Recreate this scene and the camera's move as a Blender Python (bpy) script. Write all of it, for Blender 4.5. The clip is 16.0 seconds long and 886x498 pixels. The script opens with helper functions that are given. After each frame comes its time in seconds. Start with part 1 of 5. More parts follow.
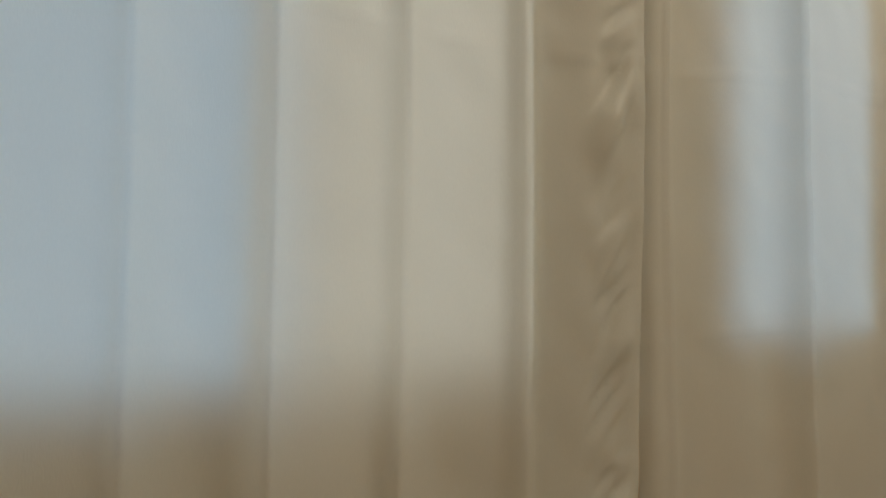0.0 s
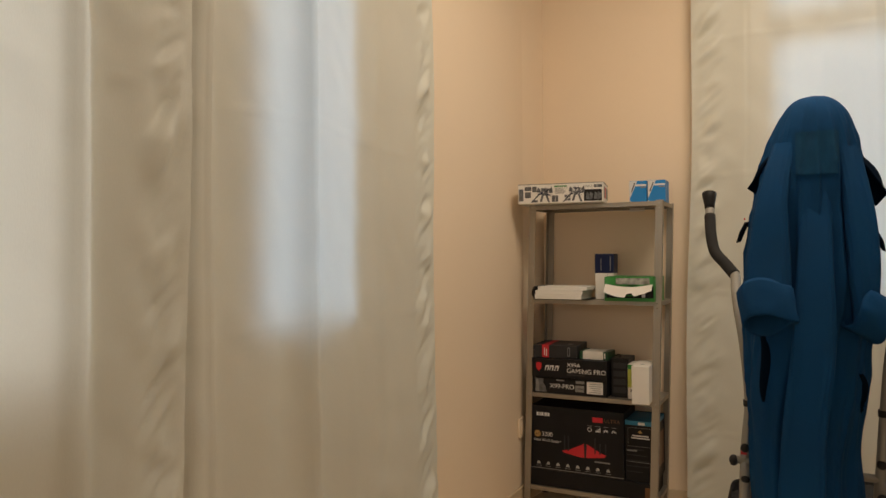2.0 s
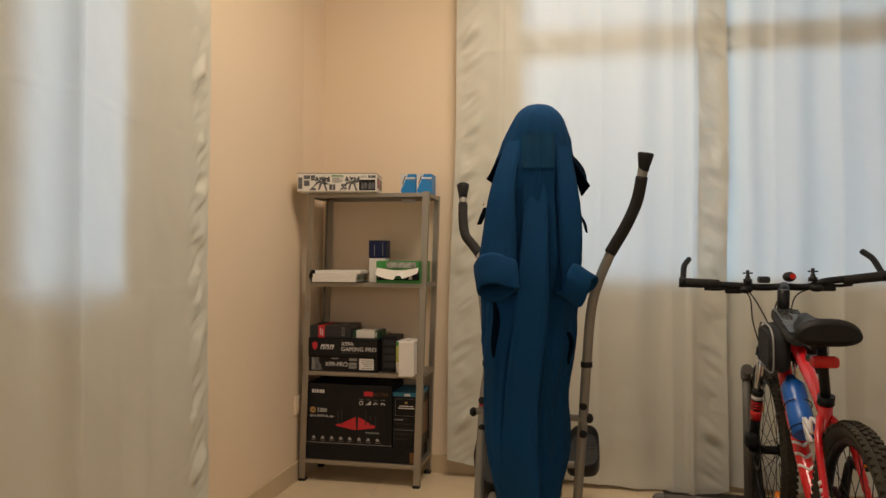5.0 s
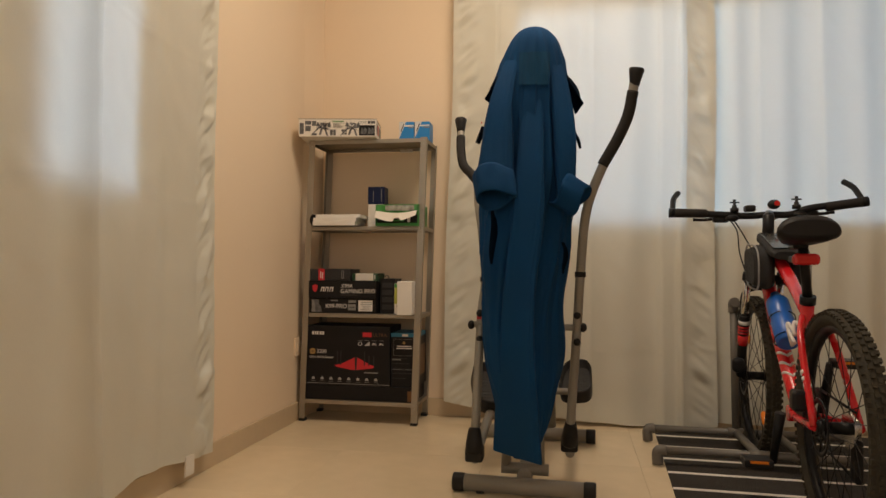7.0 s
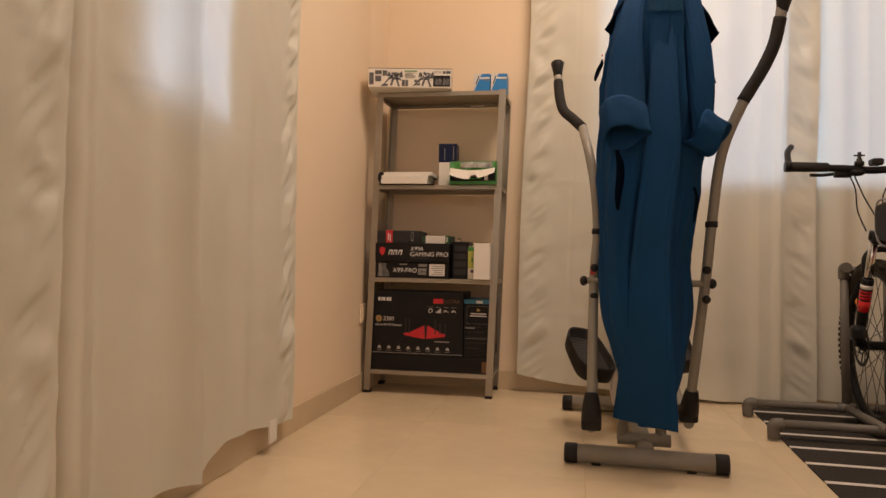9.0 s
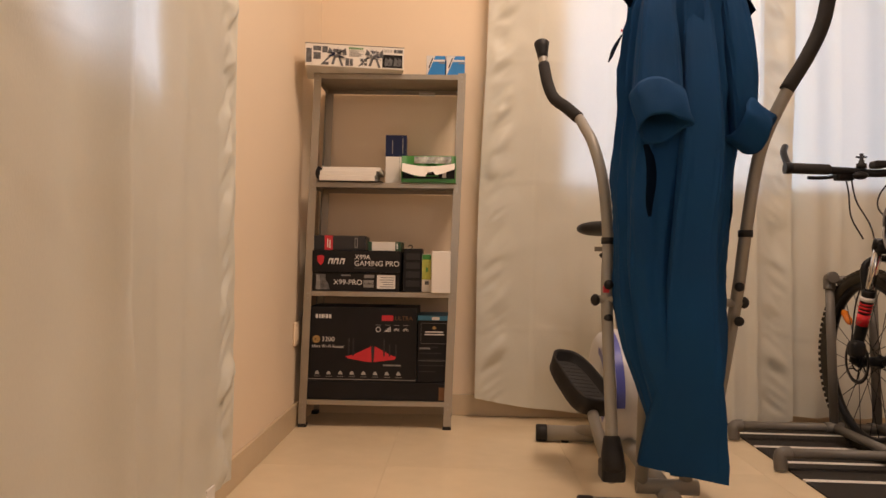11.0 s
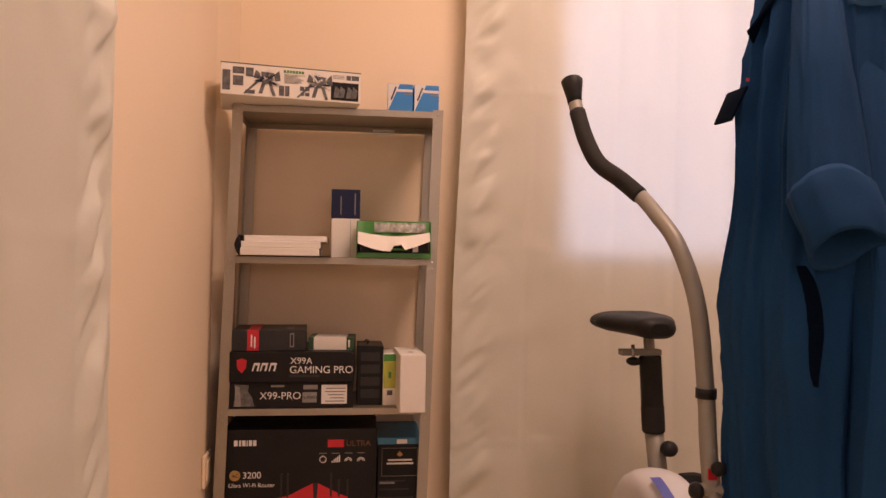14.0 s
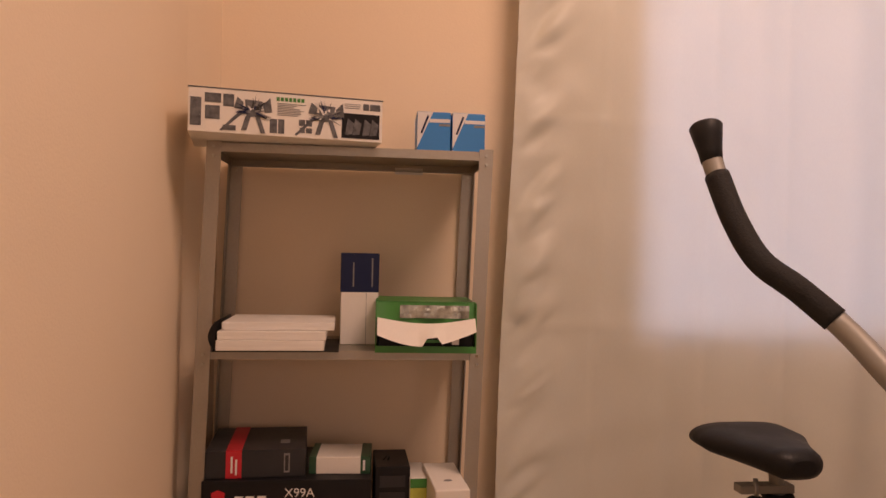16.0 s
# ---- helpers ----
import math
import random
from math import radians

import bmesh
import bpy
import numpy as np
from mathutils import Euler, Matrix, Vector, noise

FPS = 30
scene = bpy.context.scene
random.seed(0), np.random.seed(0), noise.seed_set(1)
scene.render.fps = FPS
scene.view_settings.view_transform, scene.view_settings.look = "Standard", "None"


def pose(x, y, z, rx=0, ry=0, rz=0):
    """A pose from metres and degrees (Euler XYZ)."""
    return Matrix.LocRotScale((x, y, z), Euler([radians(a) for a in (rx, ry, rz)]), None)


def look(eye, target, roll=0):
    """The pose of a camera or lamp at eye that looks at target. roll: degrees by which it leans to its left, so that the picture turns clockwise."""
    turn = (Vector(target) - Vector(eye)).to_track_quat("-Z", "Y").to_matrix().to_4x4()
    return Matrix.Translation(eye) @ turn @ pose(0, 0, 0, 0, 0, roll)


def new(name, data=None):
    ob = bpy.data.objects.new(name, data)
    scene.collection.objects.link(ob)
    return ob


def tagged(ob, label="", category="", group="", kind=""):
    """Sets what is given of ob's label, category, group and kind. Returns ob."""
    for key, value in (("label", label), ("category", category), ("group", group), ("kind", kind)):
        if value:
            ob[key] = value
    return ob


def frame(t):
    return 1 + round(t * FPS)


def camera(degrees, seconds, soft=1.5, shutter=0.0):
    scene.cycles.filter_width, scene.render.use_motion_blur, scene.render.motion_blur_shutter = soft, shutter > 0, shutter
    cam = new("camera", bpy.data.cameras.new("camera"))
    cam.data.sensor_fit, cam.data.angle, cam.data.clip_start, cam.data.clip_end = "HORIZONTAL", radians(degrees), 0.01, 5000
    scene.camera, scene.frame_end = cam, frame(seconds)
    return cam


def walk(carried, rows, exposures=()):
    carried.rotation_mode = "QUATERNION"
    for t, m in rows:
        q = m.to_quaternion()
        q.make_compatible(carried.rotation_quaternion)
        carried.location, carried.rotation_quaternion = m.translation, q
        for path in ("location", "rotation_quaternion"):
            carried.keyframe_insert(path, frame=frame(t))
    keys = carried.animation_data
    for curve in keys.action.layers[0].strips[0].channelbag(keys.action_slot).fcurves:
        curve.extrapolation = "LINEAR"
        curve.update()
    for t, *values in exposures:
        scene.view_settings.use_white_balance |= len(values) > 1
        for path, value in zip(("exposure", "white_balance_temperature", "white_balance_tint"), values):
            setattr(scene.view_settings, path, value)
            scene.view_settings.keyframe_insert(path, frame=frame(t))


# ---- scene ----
cam = camera(64.0, 16.0)
PATH = [
    (0, (1.089, -2.882, 1.117), (-0.761, -2.124, 1.177), -0.1),
    (0.5, (1.127, -2.943, 1.117), (-0.565, -1.879, 1.161), 0.2),
    (1, (1.102, -3.018, 1.115), (-0.365, -1.659, 1.148), 0.8),
    (1.5, (1.125, -3.072, 1.120), (-0.030, -1.436, 1.163), -0.1),
    (2, (1.160, -3.101, 1.155), (0.236, -1.326, 1.182), -0.4),
    (2.5, (1.250, -3.168, 1.133), (0.445, -1.337, 1.175), 0.0),
    (3, (1.266, -3.224, 1.135), (0.569, -1.350, 1.176), -0.2),
    (3.5, (1.307, -3.219, 1.138), (0.711, -1.310, 1.170), -0.3),
    (4, (1.324, -3.208, 1.137), (0.839, -1.268, 1.156), 0.0),
    (6.5, (1.299, -3.361, 0.849), (0.938, -1.395, 0.902), 0.4),
    (7, (1.307, -3.355, 0.759), (0.942, -1.389, 0.815), 0.4),
    (7.5, (1.31, -3.353, 0.698), (0.95, -1.386, 0.749), 0.4),
    (8, (1.247, -3.312, 0.668), (0.893, -1.344, 0.713), 0.8),
    (8.5, (1.087, -3.238, 0.64), (0.731, -1.271, 0.681), 1.1),
    (9, (0.928, -3.183, 0.617), (0.556, -1.219, 0.651), 1.1),
    (11.5, (0.564, -2.658, 0.67), (0.627, -0.659, 0.708), 0.7),
    (12, (0.556, -2.539, 0.696), (0.685, -0.543, 0.745), 0.6),
    (12.5, (0.528, -2.413, 0.797), (0.654, -0.417, 0.82), 0.8),
    (13, (0.434, -2.282, 0.858), (0.584, -0.288, 0.886), 0.8),
    (13.5, (0.365, -2.182, 0.919), (0.558, -0.192, 0.951), 0.8),
    (14, (0.367, -2.051, 0.949), (0.597, -0.065, 0.993), 0.8),
    (14.5, (0.408, -1.901, 1.011), (0.634, 0.086, 1.05), 0.9),
    (15, (0.4, -1.801, 1.073), (0.627, 0.186, 1.11), 1.0),
    (15.5, (0.371, -1.662, 1.141), (0.585, 0.327, 1.144), 1.0),
    (16, (0.323, -1.506, 1.171), (0.55, 0.481, 1.188), 1.2),
]
EXPOSURES = [(0.0, -0.60, 6300, 4), (1.0, -0.52, 6450, 7), (2.5, -0.24, 6550, 9), (4.0, -0.2, 6500, 9), (7.0, -0.2, 6900, 12), (9.0, 0.0, 7250, 22), (12.5, 0.28, 7250, 28), (14.5, 0.0, 7800, 45), (16.0, -0.26, 7900, 43)]
walk(cam, [(t, look(eye, target, roll)) for t, eye, target, roll in PATH], EXPOSURES)

# ---- world and daylight ----
world = bpy.data.worlds.new("sky")
scene.world = world
world.use_nodes = True
wn = world.node_tree.nodes
sky = wn.new("ShaderNodeTexSky")
sky.sky_type = 'NISHITA'
sky.sun_disc = False
sky.sun_elevation, sky.sun_rotation = radians(48), radians(200)
wn["Background"].inputs[1].default_value = 0.1
world.node_tree.links.new(sky.outputs[0], wn["Background"].inputs[0])


def window_light(name, eye, target, width, height, watts, colour, spread=180):
    lamp = bpy.data.lights.new(name, 'AREA')
    lamp.shape, lamp.size, lamp.size_y, lamp.energy, lamp.color = 'RECTANGLE', width, height, watts, colour
    lamp.spread = radians(spread)
    ob = new(name, lamp)
    ob.matrix_world = look(eye, target)
    return ob


DAY = (0.46, 0.72, 1.0)
HAZE = (0.92, 0.92, 0.86)
SIDE = (1.0, 0.81, 0.61)
LAMP = (1.0, 0.83, 0.65)
window_light("daylight_back", (2.065, 0.296, 1.52), (2.065, 0, 1.52), 2.07, 1.07, 11.0, DAY, 85)
window_light("daylight_back_top", (2.065, 0.296, 2.42), (2.065, 0, 2.42), 2.07, 0.46, 4.6, DAY, 85)
window_light("daylight_left_near", (-0.066, -3.235, 1.69), (0, -3.235, 1.69), 1.03, 1.48, 9.0, DAY, 100)
window_light("daylight_left_wall", (-0.066, -2.51, 1.69), (0, -2.51, 1.69), 0.42, 1.48, 2.5, HAZE, 120)
window_light("daylight_left_far", (-0.066, -1.61, 1.71), (0, -1.61, 1.71), 0.43, 1.46, 3.0, DAY, 105)
window_light("daylight_side", (4.42, -2.4, 1.75), (0, -2.4, 1.75), 2.4, 1.5, 2, SIDE)
window_light("daylight_front", (1.45, -5.82, 1.75), (1.45, 0, 1.75), 2.4, 1.5, 18, SIDE)
window_light("ceiling_lamp", (1.25, -1.08, 2.885), (1.25, -1.08001, 0), 0.82, 0.82, 35, LAMP)


# ---- materials ----
def material(name, base, rough=0.5, metal=0.0, vary=0.08, scale=6.0, fine=90.0, bump=0.05, spec=0.5, coat=0.0, per_object=0.0, stretch=(1, 1, 1)):
    """A surface with two scales of variation in tone and roughness, and a fine relief."""
    m = bpy.data.materials.new(name)
    m.use_nodes = True
    nt = m.node_tree
    n, l = nt.nodes, nt.links
    b = n["Principled BSDF"]
    b.inputs["Metallic"].default_value = metal
    b.inputs["Specular IOR Level"].default_value = spec
    b.inputs["Coat Weight"].default_value = coat
    tc = n.new("ShaderNodeTexCoord")
    mp = n.new("ShaderNodeMapping")
    mp.inputs["Scale"].default_value = stretch
    l.new(tc.outputs["Object"], mp.inputs["Vector"])
    big, small = n.new("ShaderNodeTexNoise"), n.new("ShaderNodeTexNoise")
    for t, s, d in ((big, scale, 4), (small, fine, 3)):
        t.inputs["Scale"].default_value, t.inputs["Detail"].default_value = s, d
        l.new(mp.outputs[0], t.inputs["Vector"])
    add = n.new("ShaderNodeMath")
    add.operation = 'ADD'
    l.new(big.outputs[0], add.inputs[0])
    half = n.new("ShaderNodeMath")
    half.operation = 'MULTIPLY'
    half.inputs[1].default_value = 0.5
    l.new(small.outputs[0], half.inputs[0])
    l.new(half.outputs[0], add.inputs[1])
    src = add
    if per_object:
        info = n.new("ShaderNodeObjectInfo")
        k = n.new("ShaderNodeMath")
        k.operation = 'MULTIPLY_ADD'
        k.inputs[1].default_value = per_object
        l.new(info.outputs["Random"], k.inputs[0])
        l.new(add.outputs[0], k.inputs[2])
        src = k
    ramp = n.new("ShaderNodeMapRange")
    ramp.inputs[1].default_value, ramp.inputs[2].default_value = 0.45, 1.05
    ramp.inputs[3].default_value, ramp.inputs[4].default_value = 1 - vary, 1 + vary
    l.new(src.outputs[0], ramp.inputs[0])
    mul = n.new("ShaderNodeVectorMath")
    mul.operation = 'SCALE'
    mul.inputs[0].default_value = base
    l.new(ramp.outputs[0], mul.inputs["Scale"])
    l.new(mul.outputs[0], b.inputs["Base Color"])
    rr = n.new("ShaderNodeMapRange")
    rr.inputs[1].default_value, rr.inputs[2].default_value = 0.3, 0.7
    rr.inputs[3].default_value, rr.inputs[4].default_value = max(rough - 0.07, 0.02), min(rough + 0.07, 1)
    l.new(big.outputs[0], rr.inputs[0])
    l.new(rr.outputs[0], b.inputs["Roughness"])
    if bump:
        bp = n.new("ShaderNodeBump")
        bp.inputs["Strength"].default_value, bp.inputs["Distance"].default_value = bump, 0.004
        l.new(small.outputs[0], bp.inputs["Height"])
        l.new(bp.outputs[0], b.inputs["Normal"])
    return m


def curtain_material(name, base, glow):
    """Woven cream cloth with a satin sheen, through which part of the light passes."""
    m = material(name, base, 0.47, 0, 0.05, 3.0, 500.0, 0.12, 0.5, stretch=(1, 1, 0.25))
    n, l = m.node_tree.nodes, m.node_tree.links
    tr = n.new("ShaderNodeBsdfTranslucent")
    tr.inputs[0].default_value = (*glow, 1)
    mix = n.new("ShaderNodeMixShader")
    mix.inputs[0].default_value = 0.27
    l.new(n["Principled BSDF"].outputs[0], mix.inputs[1])
    l.new(tr.outputs[0], mix.inputs[2])
    l.new(mix.outputs[0], n["Material Output"].inputs[0])
    return m


M = {
    "plaster": material("plaster_paint", (0.86, 0.70, 0.52), 0.75, 0, 0.03, 1.6, 220, 0.10, 0.3),
    "ceiling": material("ceiling_paint", (0.82, 0.80, 0.76), 0.85, 0, 0.03, 1.5, 150, 0.08, 0.2),
    "tile": material("polished_cream_tile", (0.76, 0.62, 0.425), 0.22, 0, 0.06, 2.2, 14, 0.015, 0.5, per_object=0.12),
    "grout": material("grout", (0.73, 0.60, 0.42), 0.5, 0, 0.06, 8, 120, 0.05),
    "skirting": material("cream_tile_skirting", (0.62, 0.49, 0.33), 0.35, 0, 0.06, 3, 20, 0.02),
    "curtain": curtain_material("cream_curtain_cloth", (0.79, 0.775, 0.68), (0.82, 0.82, 0.80)),
    "frame_alu": material("white_window_frame", (0.75, 0.75, 0.73), 0.4, 0, 0.03, 5, 80, 0.02),
    "galv": material("galvanised_steel", (0.36, 0.325, 0.275), 0.42, 0.75, 0.10, 9, 160, 0.03),
    "bolt": material("zinc_bolt", (0.40, 0.38, 0.34), 0.3, 0.9, 0.05),
    "black_plastic": material("black_plastic", (0.022, 0.021, 0.021), 0.45, 0, 0.2, 20, 200, 0.05, spec=0.16),
    "black_card": material("black_printed_card", (0.014, 0.013, 0.014), 0.42, 0, 0.2, 12, 200, 0.03, spec=0.16),
    "dark_card": material("charcoal_printed_card", (0.035, 0.034, 0.036), 0.4, 0, 0.15, 12, 200, 0.03, spec=0.16),
    "white_card": material("white_card", (0.78, 0.74, 0.68), 0.6, 0, 0.04, 10, 200, 0.04),
    "paper": material("stacked_paper", (0.80, 0.77, 0.72), 0.85, 0, 0.10, 8, 60, 0.35, stretch=(0.3, 0.3, 14)),
    "red_print": material("red_print", (0.55, 0.018, 0.03), 0.4, 0, 0.08),
    "grey_print": material("grey_print", (0.22, 0.215, 0.21), 0.45, 0, 0.3, 60, 200, 0),
    "mid_print": material("mottled_grey_print", (0.10, 0.10, 0.105), 0.45, 0, 0.7, 60, 160, 0),
    "white_print": material("white_print", (0.72, 0.70, 0.68), 0.5, 0, 0.04),
    "pale_print": material("pale_grey_print", (0.38, 0.37, 0.36), 0.45, 0, 0.1),
    "deep_green": material("deep_green_print", (0.012, 0.065, 0.03), 0.4, 0, 0.12),
    "gold_print": material("gold_print", (0.42, 0.26, 0.09), 0.45, 0.2, 0.1),
    "cyan_print": material("cyan_print", (0.02, 0.18, 0.32), 0.45, 0, 0.05),
    "blue_print": material("bright_blue_print", (0.01, 0.22, 0.58), 0.4, 0, 0.05),
    "navy_print": material("navy_print", (0.010, 0.016, 0.055), 0.35, 0, 0.1, spec=0.16),
    "green_print": material("green_print", (0.03, 0.22, 0.04), 0.4, 0, 0.12),
    "yellow_print": material("yellow_green_print", (0.42, 0.45, 0.08), 0.5, 0, 0.2, 40),
    "foil": material("clear_foil", (0.35, 0.36, 0.32), 0.15, 0.4, 0.5, 30, 60, 0.5),
    "drab": material("blue_coverall_cloth", (0.004, 0.046, 0.130), 0.85, 0, 0.16, 5, 700, 0.35, 0.15),
    "drab_sheer": material("sheer_blue_cloth", (0.008, 0.052, 0.115), 0.85, 0, 0.25, 40, 700, 0.35, 0.15, stretch=(1, 1, 0.05)),
    "drab_dark": material("dark_blue_lining_cloth", (0.0012, 0.006, 0.016), 0.95, 0, 0.16, 5, 700, 0.3, 0.04),
    "machine": material("grey_lacquered_steel", (0.27, 0.25, 0.215), 0.48, 0.12, 0.06, 8, 200, 0.02),
    "foam": material("black_foam_grip", (0.028, 0.026, 0.025), 0.75, 0, 0.2, 30, 300, 0.3, spec=0.16),
    "vinyl": material("black_vinyl", (0.012, 0.011, 0.011), 0.5, 0, 0.15, 14, 260, 0.2, 0.25),
    "tread": material("worn_grey_tread", (0.024, 0.022, 0.021), 0.6, 0, 0.3, 20, 150, 0.3),
    "shroud": material("white_plastic_shroud", (0.62, 0.62, 0.64), 0.35, 0, 0.04),
    "violet": material("violet_plastic_decal", (0.09, 0.11, 0.42), 0.35, 0, 0.06),
    "rubber": material("tyre_rubber", (0.052, 0.046, 0.035), 0.85, 0, 0.3, 25, 180, 0.3, spec=0.16),
    "bike_red": material("glossy_red_lacquer", (0.62, 0.012, 0.018), 0.25, 0, 0.05, 6, 120, 0.0, 0.5, 0.4),
    "bike_black": material("black_anodised_metal", (0.018, 0.018, 0.019), 0.38, 0.3, 0.15, 20, 150, 0.02, spec=0.16),
    "chrome": material("bare_steel", (0.62, 0.61, 0.60), 0.18, 1.0, 0.05),
    "bag": material("black_bag_fabric", (0.012, 0.012, 0.013), 0.8, 0, 0.2, 20, 500, 0.4),
    "piping": material("reflective_grey_piping", (0.30, 0.30, 0.30), 0.5, 0, 0.05),
    "clear": material("glossy_clear_window", (0.045, 0.045, 0.043), 0.10, 0, 0.4, 18, 40, 0.2),
    "bottle": material("blue_bottle_plastic", (0.012, 0.12, 0.50), 0.35, 0, 0.05),
    "tail": material("red_lens", (0.55, 0.02, 0.02), 0.15, 0, 0.05),
    "amber": material("amber_reflector", (0.80, 0.22, 0.02), 0.2, 0, 0.1, 40, 200, 0.3),
    "brass": material("copper_print", (0.16, 0.075, 0.03), 0.4, 0.3, 0.1),
    "pipe": material("grey_painted_pipe", (0.14, 0.13, 0.115), 0.5, 0.1, 0.12, 10, 160, 0.04),
    "rug_black": material("black_woven_rug", (0.026, 0.022, 0.018), 0.95, 0, 0.3, 12, 500, 0.6),
    "rug_white": material("white_woven_stripe", (0.72, 0.69, 0.63), 0.95, 0, 0.08, 12, 500, 0.6),
}
glass = bpy.data.materials.new("window_glass")
glass.use_nodes = True
gb = glass.node_tree.nodes["Principled BSDF"]
gb.inputs["Transmission Weight"].default_value = 1.0
gb.inputs["Roughness"].default_value = 0.02
gb.inputs["Base Color"].default_value = (0.95, 0.98, 0.97, 1)


# ---- shape helpers ----
def thing(name, loc, label, category, group="", kind="", turn=(0, 0, 0)):
    e = new(name)
    e.empty_display_size = 0.05
    e.matrix_basis = pose(*loc, *turn)
    return tagged(e, label, category, group, kind)


def smooth(bm, on=True):
    for f in bm.faces:
        f.smooth = on
    return bm


def part(name, bm, mat, parent, label="", shift=None, flat=False):
    """Links a bmesh as one mesh object under a thing or a part. shift: taken off all places first."""
    if shift is not None:
        bmesh.ops.translate(bm, verts=bm.verts, vec=-Vector(shift))
    bmesh.ops.recalc_face_normals(bm, faces=bm.faces)
    me = bpy.data.meshes.new(name)
    bm.to_mesh(me)
    bm.free()
    me.materials.append(M[mat] if isinstance(mat, str) else mat)
    ob = new(name, me)
    if parent is not None:
        ob.parent = parent
    return tagged(ob, label)


def box(x0, x1, y0, y1, z0, z1, bevel=0.0, bm=None, seg=2):
    own = bmesh.new()
    bmesh.ops.create_cube(own, size=1, matrix=Matrix.LocRotScale(((x0 + x1) / 2, (y0 + y1) / 2, (z0 + z1) / 2), None, (x1 - x0, y1 - y0, z1 - z0)))
    if bevel:
        bmesh.ops.bevel(own, geom=own.edges[:], offset=bevel, segments=seg, affect='EDGES', profile=0.5)
    return join(bm, own)


def join(bm, own):
    if bm is None:
        return own
    me = bpy.data.meshes.new("tmp")
    own.to_mesh(me)
    own.free()
    bm.from_mesh(me)
    bpy.data.meshes.remove(me)
    return bm


def spline(points, n=8):
    """A smooth line through the points."""
    p = [Vector(q) for q in points]
    p = [2 * p[0] - p[1]] + p + [2 * p[-1] - p[-2]]
    out = []
    for i in range(1, len(p) - 2):
        for k in range(n):
            t = k / n
            a, b, c, d = p[i - 1], p[i], p[i + 1], p[i + 2]
            out.append(0.5 * ((2 * b) + (c - a) * t + (2 * a - 5 * b + 4 * c - d) * t * t + (3 * b - a - 3 * c + d) * t ** 3))
    return out + [p[-2]]


def tube(points, r, sides=12, bm=None, caps=True):
    """A round tube along a line of points; r may be one radius or one for each point."""
    own = bmesh.new()
    p = [Vector(q) for q in points]
    rs = r if isinstance(r, (list, tuple)) else [r] * len(p)
    up = None
    rings = []
    for i, q in enumerate(p):
        d = (p[min(i + 1, len(p) - 1)] - p[max(i - 1, 0)]).normalized()
        if up is None:
            up = d.orthogonal().normalized()
        up = (up - d * up.dot(d)).normalized()
        side = d.cross(up)
        rings.append([own.verts.new(q + rs[i] * (math.cos(a) * up + math.sin(a) * side)) for a in (2 * math.pi * k / sides for k in range(sides))])
    for a, b in zip(rings, rings[1:]):
        for k in range(sides):
            own.faces.new((a[k], a[(k + 1) % sides], b[(k + 1) % sides], b[k])).smooth = True
    if caps:
        own.faces.new(rings[0][::-1])
        own.faces.new(rings[-1])
    return join(bm, own)


def loft(rings, closed=True, caps=False, bm=None):
    own = bmesh.new()
    rows = [[own.verts.new(q) for q in ring] for ring in rings]
    n = len(rows[0])
    for a, b in zip(rows, rows[1:]):
        for k in range(n if closed else n - 1):
            own.faces.new((a[k], a[(k + 1) % n], b[(k + 1) % n], b[k])).smooth = True
    if caps:
        own.faces.new(rows[0][::-1])
        own.faces.new(rows[-1])
    return join(bm, own)


def ball(c, r, scale=(1, 1, 1), bm=None, u=16, v=10):
    own = bmesh.new()
    bmesh.ops.create_uvsphere(own, u_segments=u, v_segments=v, radius=r, matrix=Matrix.LocRotScale(c, None, scale))
    return join(bm, smooth(own))


def letters(text, size, mat, parent, x, y, z, name="lettering"):
    """Raised print that reads from the -y side, with its lower left corner at x, z."""
    cu = bpy.data.curves.new(name, 'FONT')
    cu.body, cu.size, cu.extrude = text, size, 0.0002
    ob = new(name, cu)
    bpy.context.view_layer.update()
    me = bpy.data.meshes.new_from_object(ob.evaluated_get(bpy.context.evaluated_depsgraph_get()))
    bpy.data.objects.remove(ob)
    me.transform(pose(x, y, z, 90))
    me.materials.clear()
    me.materials.append(M[mat])
    out = new(name, me)
    out.parent = parent
    return out


def lerp_rows(rows, z):
    """Interpolates rows of (z, values...) at z, smoothly."""
    rows = sorted(rows)
    if z <= rows[0][0]:
        return rows[0][1:]
    for a, b in zip(rows, rows[1:]):
        if z <= b[0]:
            k = rows.index(a)
            p, q = rows[max(k - 1, 0)], rows[min(k + 2, len(rows) - 1)]
            h = b[0] - a[0]
            t = (z - a[0]) / h
            out = []
            for i in range(1, len(a)):
                ma, mb = h * (b[i] - p[i]) / (b[0] - p[0]), h * (q[i] - a[i]) / (q[0] - a[0])
                out.append((2 * t ** 3 - 3 * t * t + 1) * a[i] + (t ** 3 - 2 * t * t + t) * ma + (3 * t * t - 2 * t ** 3) * b[i] + (t ** 3 - t * t) * mb)
            return tuple(out)
    return rows[-1][1:]


# ---- the room ----
XL, YB, XR, YF, TOP = -0.06, 0.283, 4.3, -5.7, 2.95
WIN_BACK = (1.03, 3.1, 0.985, 2.66)
WIN_NEAR = (-3.75, -2.30, 0.945, 2.45)
WIN_FAR = (-1.83, -1.40, 0.985, 2.45)

